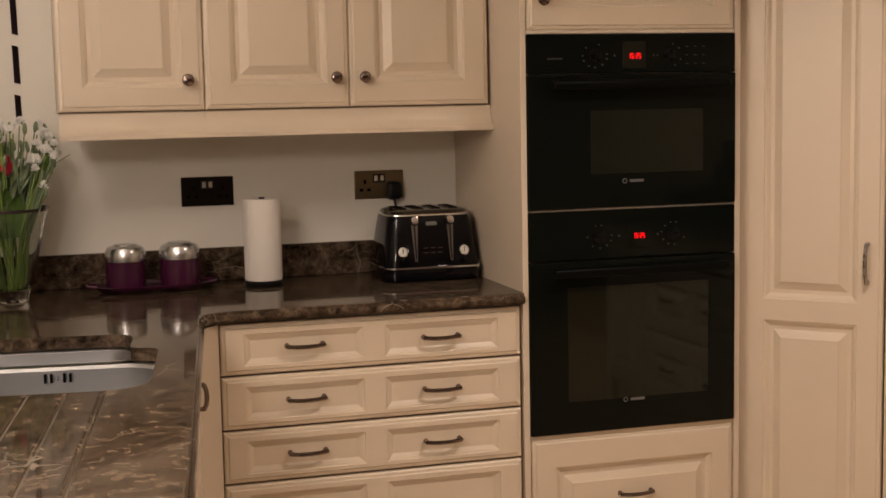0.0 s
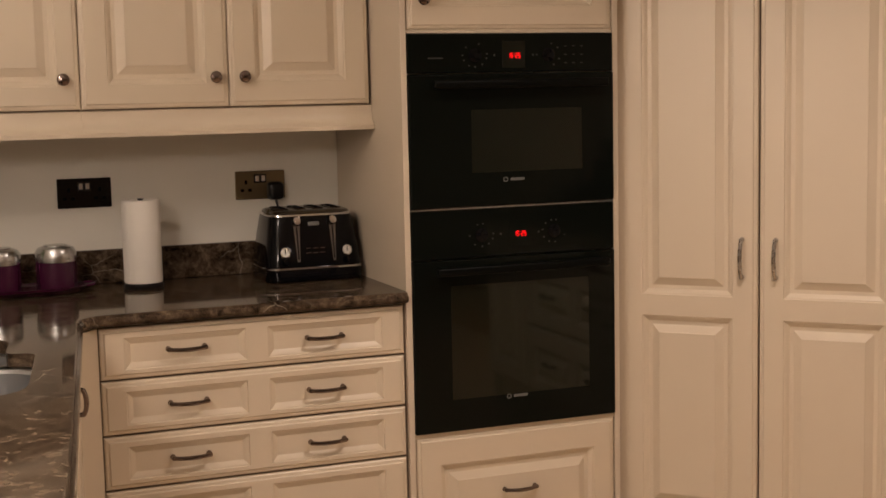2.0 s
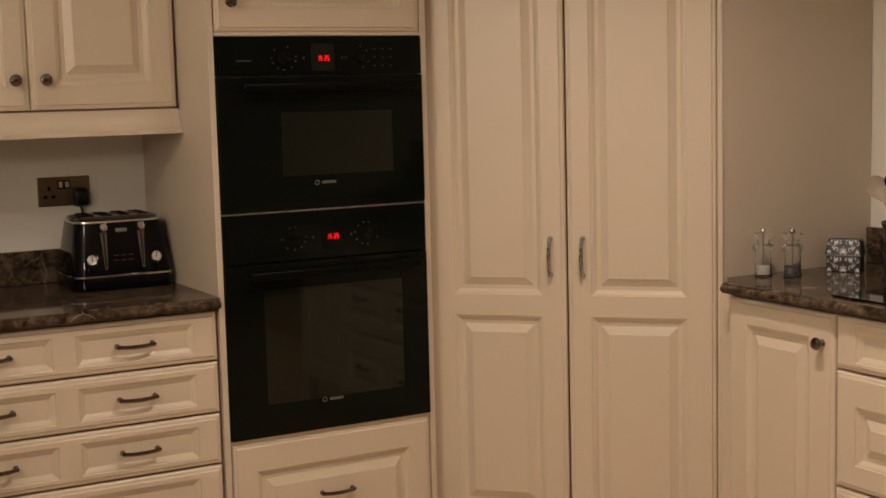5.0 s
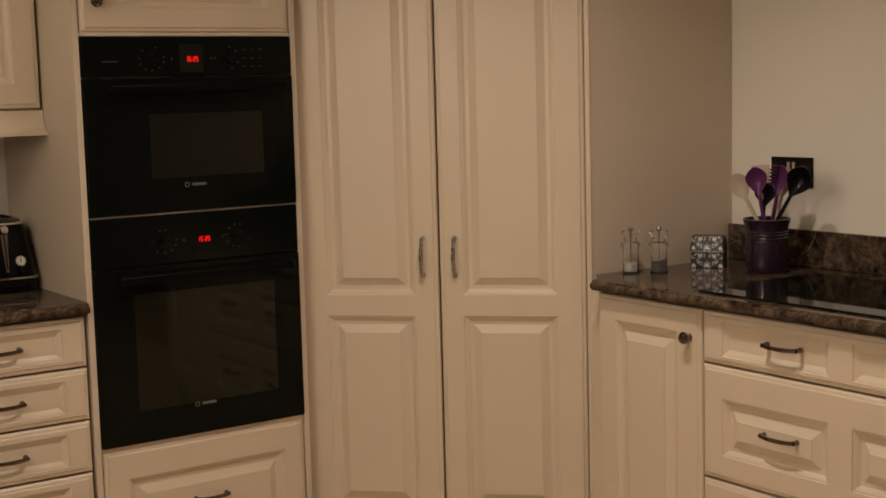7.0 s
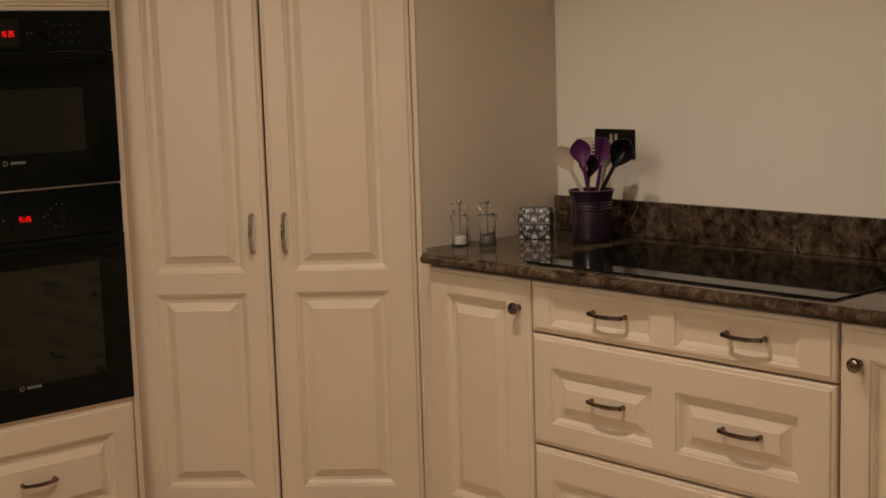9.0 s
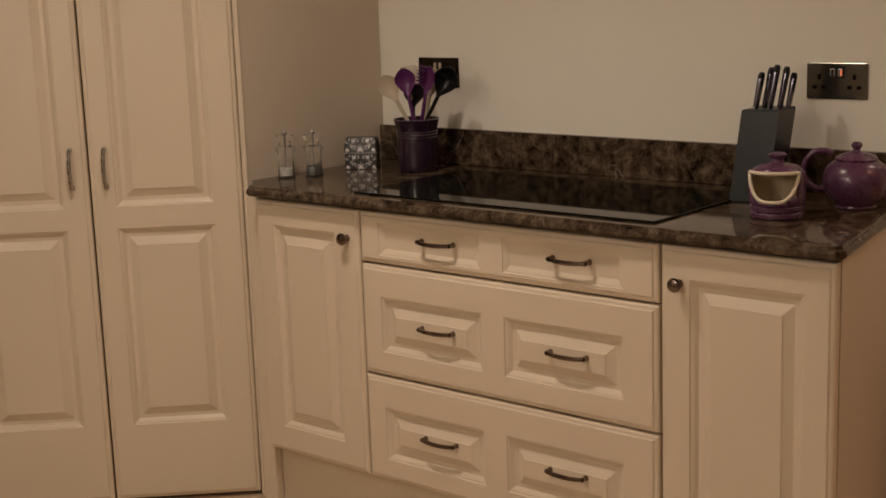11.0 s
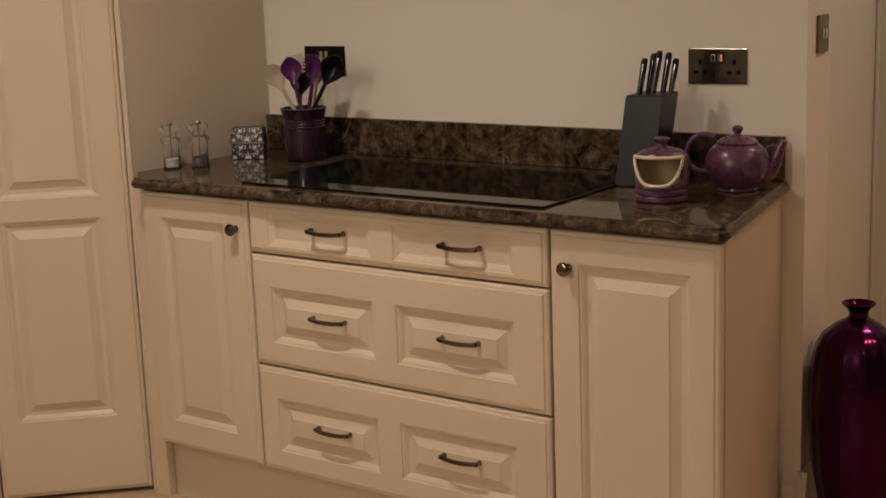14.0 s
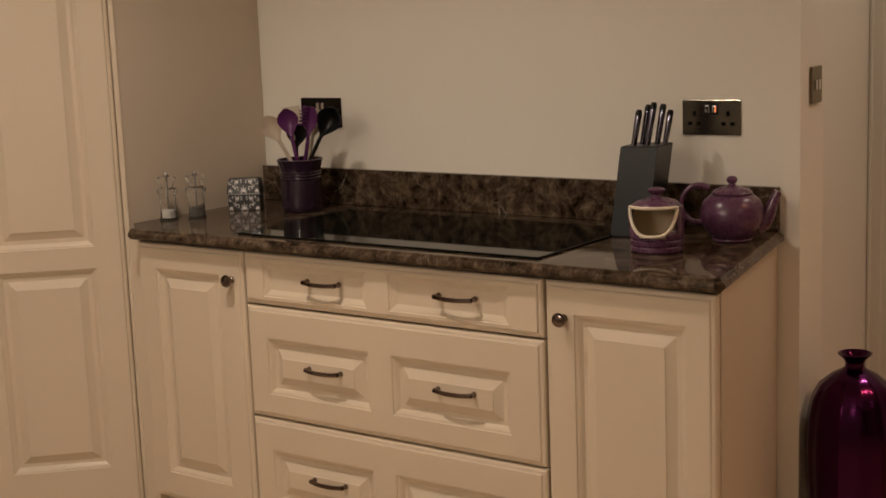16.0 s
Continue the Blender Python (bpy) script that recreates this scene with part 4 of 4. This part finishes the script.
# ---- things on the hob worktop ----
for cx, cy, fill, nm, lab in ((2.478, 2.737, SALT, "salt", "clear acrylic salt mill with a steel knob"), (2.530, 2.683, PEPPER, "pepper", "clear acrylic pepper mill with a steel knob")):
    g = thing(nm + "_mill", pose(cx, cy, ZT) @ Matrix.Diagonal((1.2, 1.2, 1, 1)), lab, "mill", "salt and pepper mills")
    part("body", lathe([(0, 0), (0.019, 0), (0.0205, 0.002), (0.0205, 0.006), (0.0185, 0.009), (0.0182, 0.05), (0.0188, 0.068), (0.0228, 0.074), (0.0236, 0.079), (0.0215, 0.084), (0.0165, 0.087),
                        (0.0150, 0.086), (0.0155, 0.05), (0.0158, 0.006), (0, 0.004)], 32), ACRYLIC, g, "clear acrylic body", smooth=True)
    part("head", lathe([(0, 0.0885), (0.013, 0.0885), (0.0148, 0.092), (0.0155, 0.097), (0.0195, 0.103), (0.0222, 0.108), (0.022, 0.113), (0.018, 0.1165), (0.008, 0.117), (0, 0.117)], 32), ACRYLIC, g, "clear acrylic crown head", smooth=True)
    part("spindle", lathe([(0, 0.0045), (0.0018, 0.0045), (0.0018, 0.1165), (0, 0.1165)], 10), STEEL, g)
    part("cap", lathe([(0, 0.1175), (0.0055, 0.1175), (0.0062, 0.121), (0.0045, 0.127), (0, 0.128)], 16), STEEL, g, "small steel knob", smooth=True)
    part("contents", lathe([(0.0022, 0.0062), (0.0152, 0.0062), (0.0152, 0.026), (0.009, 0.0275), (0.0022, 0.0275), (0.0022, 0.0062)], 24), fill, g, "white salt" if nm == "salt" else "black peppercorns")

g = thing("gift_tin", pose(2.712, 2.676, ZT, 0, 0, -58) @ Matrix.Diagonal((0.74, 0.74, 0.97, 1)), "small silver and black damask patterned tin", "tin")
part("tin_body", cube(-0.061, 0.061, -0.034, 0.034, 0.0, 0.046, 0.003), DAMASK_DARK, g)
part("lid", loft([rounded_rect(0.130, 0.074, 0.006, 0.0465), rounded_rect(0.130, 0.074, 0.006, 0.052), rounded_rect(0.118, 0.056, 0.008, 0.087), rounded_rect(0.112, 0.05, 0.008, 0.0905)]), DAMASK_DARK, g, smooth=True)
scroll = bmesh.new()


def lid_y(z):
    """Front face of the tin at height z: upright below, leaning back on the lid."""
    return -0.0342 if z < 0.0465 else -0.0372 + max(0.0, z - 0.052) * 0.26


def damask_fan(cx, cz, r, up):
    """A damask palmette: curled silver strokes spread from one point."""
    for q in range(-3, 4):
        a = radians(27 * q)
        length = r * (1.0 - 0.09 * abs(q))
        pts, rad = [], []
        for k in range(6):
            t = k / 5
            b = a * (1 + 0.75 * t * t)
            x, z = cx + length * t * math.sin(b), cz + up * length * t * math.cos(b)
            pts.append((x, lid_y(z), z))
            rad.append(0.0003 + 0.0014 * math.sin(math.pi * (0.1 + 0.85 * t)))
        tube(pts, rad, 5, scroll)


def curl(cx, cz, r, hand, spin):
    """A small silver tendril that winds inwards."""
    pts, rad = [], []
    for k in range(9):
        a = spin + hand * k * 0.62
        q = r * (1 - k / 11)
        z = cz + q * math.sin(a)
        pts.append((cx + q * math.cos(a), lid_y(z), z))
        rad.append(0.0014 * (1 - abs(k - 3) / 9))
    tube(pts, rad, 5, scroll)


for base, tall in ((0.004, 0.019), (0.0545, 0.017)):
    damask_fan(0.0, base, tall, 1)
    for hand in (-1, 1):
        damask_fan(hand * 0.05, base, tall * 0.55, 1)
        damask_fan(hand * 0.026, base + tall * 1.75, tall * 0.62, -1)
        for x, z, r, spin in ((0.024, 0.25, 0.008, 0.4), (0.038, 0.9, 0.0075, 2.2), (0.052, 1.35, 0.0065, 3.6), (0.012, 1.45, 0.006, 1.2), (0.041, 1.65, 0.0045, 5.0), (0.033, 0.5, 0.0045, 2.8)):
            curl(hand * x, base + 0.003 + z * tall, r, hand, spin if hand > 0 else math.pi - spin)
part("damask_pattern", scroll, DAMASK_PALE, g, "silver damask scroll pattern", smooth=True)
part("lid_edge", loft([rounded_rect(0.131, 0.075, 0.006, 0.0462), rounded_rect(0.1325, 0.0765, 0.006, 0.0475), rounded_rect(0.131, 0.075, 0.006, 0.0488)]), TIN, g, "silver lid edge")

PX, PY = 2.748, 2.501
g = thing("utensil_pot", pose(PX, PY, ZT), "ribbed aubergine stoneware utensil pot", "utensil pot")
prof = [(0, 0), (0.06, 0), (0.064, 0.004), (0.066, 0.02), (0.067, 0.085)]
for k in range(3):
    z = 0.088 + k * 0.008
    prof += [(0.0665, z), (0.069, z + 0.002), (0.069, z + 0.005), (0.0668, z + 0.007)]
prof += [(0.068, 0.118), (0.075, 0.137), (0.0765, 0.141), (0.074, 0.143), (0.070, 0.138), (0.063, 0.115), (0.061, 0.02), (0, 0.012)]
prof = [(r * 0.82, z) for r, z in prof]
part("pot_body", lathe(prof, 44), DARK_PURPLE, g, smooth=True)
part("worn_rim", lathe([(0.0592, 0.1418), (0.0618, 0.1412), (0.0626, 0.1424), (0.0612, 0.1438), (0.0592, 0.1432), (0.0592, 0.1418)], 44), WORN_GLAZE, g, "paler worn rim", smooth=True)


def utensil(name, label, mat, dx, dy, tx, ty, top, head, roll=0.0):
    """A utensil that stands in the pot, its head at tx, ty, top above the worktop, facing the room."""
    g = thing(name, pose(PX, PY, ZT), label, "kitchen utensil", "utensils in the pot")
    a, b = Vector((dx, dy, 0.02)), Vector((tx, ty, top))
    hb = a + (b - a) * 0.72
    part("shaft", tube([a, a + (b - a) * 0.4, hb], [0.006, 0.0055, 0.005], 10), mat, g, smooth=True)
    z = (b - a).normalized()
    face = Vector((-0.85, -0.52, 0.1))
    y = -(face - z * face.dot(z)).normalized()
    x = y.cross(z)
    m = Matrix(((x.x, y.x, z.x, hb.x), (x.y, y.y, z.y, hb.y), (x.z, y.z, z.z, hb.z), (0, 0, 0, 1))) @ Matrix.Rotation(roll, 4, "Z")
    part("head", head((b - hb).length), mat, g, at=m, smooth=True)


def spoon_head(length, w=0.029, deep=0.012):
    secs = []
    for k in range(13):
        t = k / 12
        half = max(0.0055, w * math.sin(math.pi * (0.03 + 0.93 * t ** 1.3)) ** 0.8)
        dish = deep * math.sin(math.pi * t)
        pts = []
        for j in range(12):
            u = -1 + j / 5.5
            pts.append(Vector((half * u, dish * (1 - u * u) - 0.001, t * length)))
        back = [Vector((p.x * 0.99, p.y + 0.0035, p.z)) for p in reversed(pts)]
        secs.append(pts + back)
    return loft(secs)


def ladle_head(length):
    return spoon_head(length, 0.034, 0.03)


def pasta_head(length):
    bm = spoon_head(length, 0.02, 0.008)
    for k in range(6):
        z = length * (0.3 + 0.125 * k)
        tube([(-0.013, 0.002, z), (-0.021, -0.004, z + 0.002), (-0.026, -0.012, z + 0.003)], [0.0050, 0.0042, 0.003], 8, bm)
    return bm


def flat_head(length):
    return loft([rounded_rect(w, 0.006, 0.0028, z) for w, z in ((0.012, 0), (0.04, length * 0.35), (0.052, length * 0.75), (0.046, length))])


utensil("serving_spoon", "purple silicone serving spoon", SILICONE, 0.01, -0.01, -0.025, 0.021, 0.279, spoon_head)
utensil("pasta_spoon", "purple silicone pasta spoon with teeth", SILICONE, 0.0, 0.01, -0.019, -0.071, 0.285, pasta_head)
utensil("ladle", "black plastic ladle in the pot", DARK, -0.02, 0.03, 0.006, -0.126, 0.28, ladle_head)
utensil("wooden_spoon", "pale wooden spoon in the pot", WOOD, 0.02, -0.03, 0.0, 0.118, 0.255, spoon_head)
utensil("wooden_spatula", "pale wooden spatula in the pot", WOOD, -0.02, -0.02, 0.035, 0.055, 0.28, flat_head)
utensil("wooden_turner", "pale wooden turner in the pot", WOOD, 0.02, 0.02, 0.03, -0.045, 0.275, flat_head)
utensil("slotted_spoon", "black slotted spoon in the pot", DARK, -0.03, 0.0, 0.02, 0.02, 0.235, spoon_head)

# knife block
g = thing("knife_block", pose(2.738, 1.485, ZT, 0, 0, -82), "dark slate-grey knife block with five knives", "knife block")
part("block", loft([[Vector((x + 0.008 + z * 0.11, y + z * 0.08, z)) for x, y in ((-0.043 + c, -0.055 + c), (0.043 - c, -0.055 + c), (0.043 - c, 0.055 - c), (-0.043 + c, 0.055 - c))] for z, c in ((0.0, 0.002), (0.003, 0.0), (0.202, 0.0), (0.205, 0.0025))]), SLATE, g)
for kx, ky, ln in ((-0.025, -0.03, 0.079), (-0.014, 0.002, 0.088), (0.009, -0.02, 0.095), (0.024, 0.01, 0.089), (0.039, 0.03, 0.074)):
    m = Matrix.Translation((kx * 0.85 + 0.031, ky + 0.0164, 0.2045)) @ Matrix.Rotation(radians(-5), 4, "X") @ Matrix.Rotation(radians(8.5), 4, "Y")
    h = thing("knife", g.matrix_basis @ m, "kitchen knife with a dark metal handle in the block", "knife", "knives in the block")
    part("handle", loft([rounded_rect(w, d, 0.004, z) for w, d, z in ((0.0095, 0.017, 0.0), (0.0105, 0.018, ln * 0.4), (0.0115, 0.019, ln * 0.85), (0.010, 0.016, ln))]), KNIFE_STEEL, h, smooth=True)
    part("tip", loft([rounded_rect(0.0118, 0.0194, 0.005, ln * 0.87), rounded_rect(0.0124, 0.020, 0.005, ln * 0.95), rounded_rect(0.008, 0.013, 0.0035, ln + 0.003)]), DARK, h, smooth=True)

# salt pig
g = thing("salt_pig", pose(2.560, 1.334, ZT, 0, 0, -74) @ Matrix.Diagonal((1, 1, 0.96, 1)), "purple stoneware salt pig with a cream glazed mouth", "salt pig")


def open_mouth(bm):
    kill = []
    for f in bm.faces:
        c = f.calc_center_median()
        a = math.atan2(c.x, -c.y)
        if abs(a) < 1.02 and 0.034 < c.z < 0.104 and c.z > 0.036 + 0.030 * abs(a) ** 3:
            kill.append(f)
    bmesh.ops.delete(bm, geom=kill, context="FACES")
    return bm


def salt_pig():
    bm = bmesh.new()
    prof = [(0, 0), (0.052, 0), (0.056, 0.004), (0.056, 0.012), (0.0535, 0.015), (0.0565, 0.018), (0.0565, 0.026), (0.054, 0.029), (0.057, 0.032), (0.0585, 0.05), (0.0595, 0.085), (0.056, 0.1), (0.042, 0.112),
            (0.02, 0.118), (0.013, 0.12), (0.011, 0.126), (0.018, 0.133), (0.019, 0.137), (0.012, 0.141), (0, 0.142)]
    lathe(prof, 56, bm)
    return open_mouth(bm)


pig = salt_pig()
part("pot_body", pig, PURPLE, g, smooth=True).modifiers.new("wall", "SOLIDIFY").thickness = 0.004
part("inside", open_mouth(lathe([(0, 0.012), (0.048, 0.012), (0.0505, 0.032), (0.0515, 0.04), (0.0518, 0.05), (0.052, 0.06), (0.0525, 0.07), (0.053, 0.085), (0.05, 0.097), (0.038, 0.106), (0, 0.11)], 56)), CREAM_GLAZE, g, "cream glazed inside")
mouth = []
for k in range(29):
    t = k / 28
    a = -1.0 + 2.0 * t
    mouth.append((a, 0.102))
for k in range(29):
    a = 1.0 - 2.0 * k / 28
    mouth.append((a, 0.040 + 0.058 * abs(a) ** 3.2))


def mouth_point(a, z):
    r = 0.0608 if z < 0.09 else 0.0592
    return (r * math.sin(a), -r * math.cos(a), z)


part("mouth_rim", tube([mouth_point(*q) for q in mouth + mouth[:1]], 0.0040, 8), RIM_GLAZE, g, "cream rim of the mouth", smooth=True)

# teapot
g = thing("teapot", pose(2.742, 1.243, ZT) @ Matrix.Diagonal((0.95, 0.95, 1.04, 1)), "round purple stoneware teapot with its lid on", "teapot")
part("pot_body", lathe([(0, 0), (0.043, 0), (0.046, 0.003), (0.045, 0.007), (0.05, 0.012), (0.066, 0.03), (0.0735, 0.05), (0.073, 0.066), (0.064, 0.086), (0.05, 0.097), (0.044, 0.099), (0, 0.099)], 48), PURPLE, g, smooth=True)
part("lid", lathe([(0.046, 0.0992), (0.047, 0.102), (0.04, 0.108), (0.022, 0.114), (0.009, 0.117), (0.0075, 0.121), (0.012, 0.126), (0.0125, 0.131), (0.008, 0.136), (0, 0.137)], 40), PURPLE, g, "domed lid with a round knob", smooth=True)
W = Vector((-0.42, 0.907, 0))
spout = [-W * 0.056 + Vector((0, 0, 0.036)), -W * 0.073 + Vector((0, 0, 0.042)), -W * 0.083 + Vector((0, 0, 0.055)), -W * 0.089 + Vector((0, 0, 0.071)), -W * 0.095 + Vector((0, 0, 0.087)), -W * 0.103 + Vector((0, 0, 0.103))]
part("spout", tube(spout, [0.025, 0.0195, 0.0155, 0.0125, 0.0105, 0.0095], 16), PURPLE, g, smooth=True)
loop, thick = [], []
for k in range(19):
    q = radians(125 - 235 * k / 18)
    loop.append(W * (0.075 + 0.040 * math.cos(q)) + Vector((0, 0, 0.078 + 0.040 * math.sin(q))))
    thick.append(0.0056 + 0.0016 * abs(k - 9) / 9)
part("handle", tube(loop, thick, 12), PURPLE, g, smooth=True)

# floor vase
VX, VY = 2.965, 1.043


def floor_vase():
    bm = bmesh.new()
    prof = [(0.06, 0), (0.064, 0.008), (0.078, 0.1), (0.101, 0.22), (0.109, 0.32), (0.110, 0.40), (0.106, 0.46), (0.097, 0.505), (0.08, 0.538), (0.05, 0.562), (0.03, 0.572), (0.0225, 0.578), (0.0215, 0.587),
            (0.026, 0.597), (0.037, 0.607), (0.0385, 0.610), (0.036, 0.611), (0.024, 0.599), (0.017, 0.58)]
    steps = 96
    rings = []
    for r, z in prof:
        rings.append([bm.verts.new((r * (1 - 0.03 * (0.5 - 0.5 * math.cos(14 * 2 * math.pi * k / steps)) * (1 if 0.02 < z < 0.56 else 0)) * math.cos(2 * math.pi * k / steps),
                                    r * (1 - 0.03 * (0.5 - 0.5 * math.cos(14 * 2 * math.pi * k / steps)) * (1 if 0.02 < z < 0.56 else 0)) * math.sin(2 * math.pi * k / steps), z)) for k in range(steps)])
    for a, b in zip(rings, rings[1:]):
        for k in range(steps):
            bm.faces.new((a[k], a[(k + 1) % steps], b[(k + 1) % steps], b[k]))
    bm.faces.new(rings[0])
    return bm


vase = part("floor_vase", floor_vase(), METALLIC_PURPLE, None, at=pose(VX, VY, 0), smooth=True)
tagged(vase, "tall ribbed metallic purple floor vase with a narrow neck", "vase")
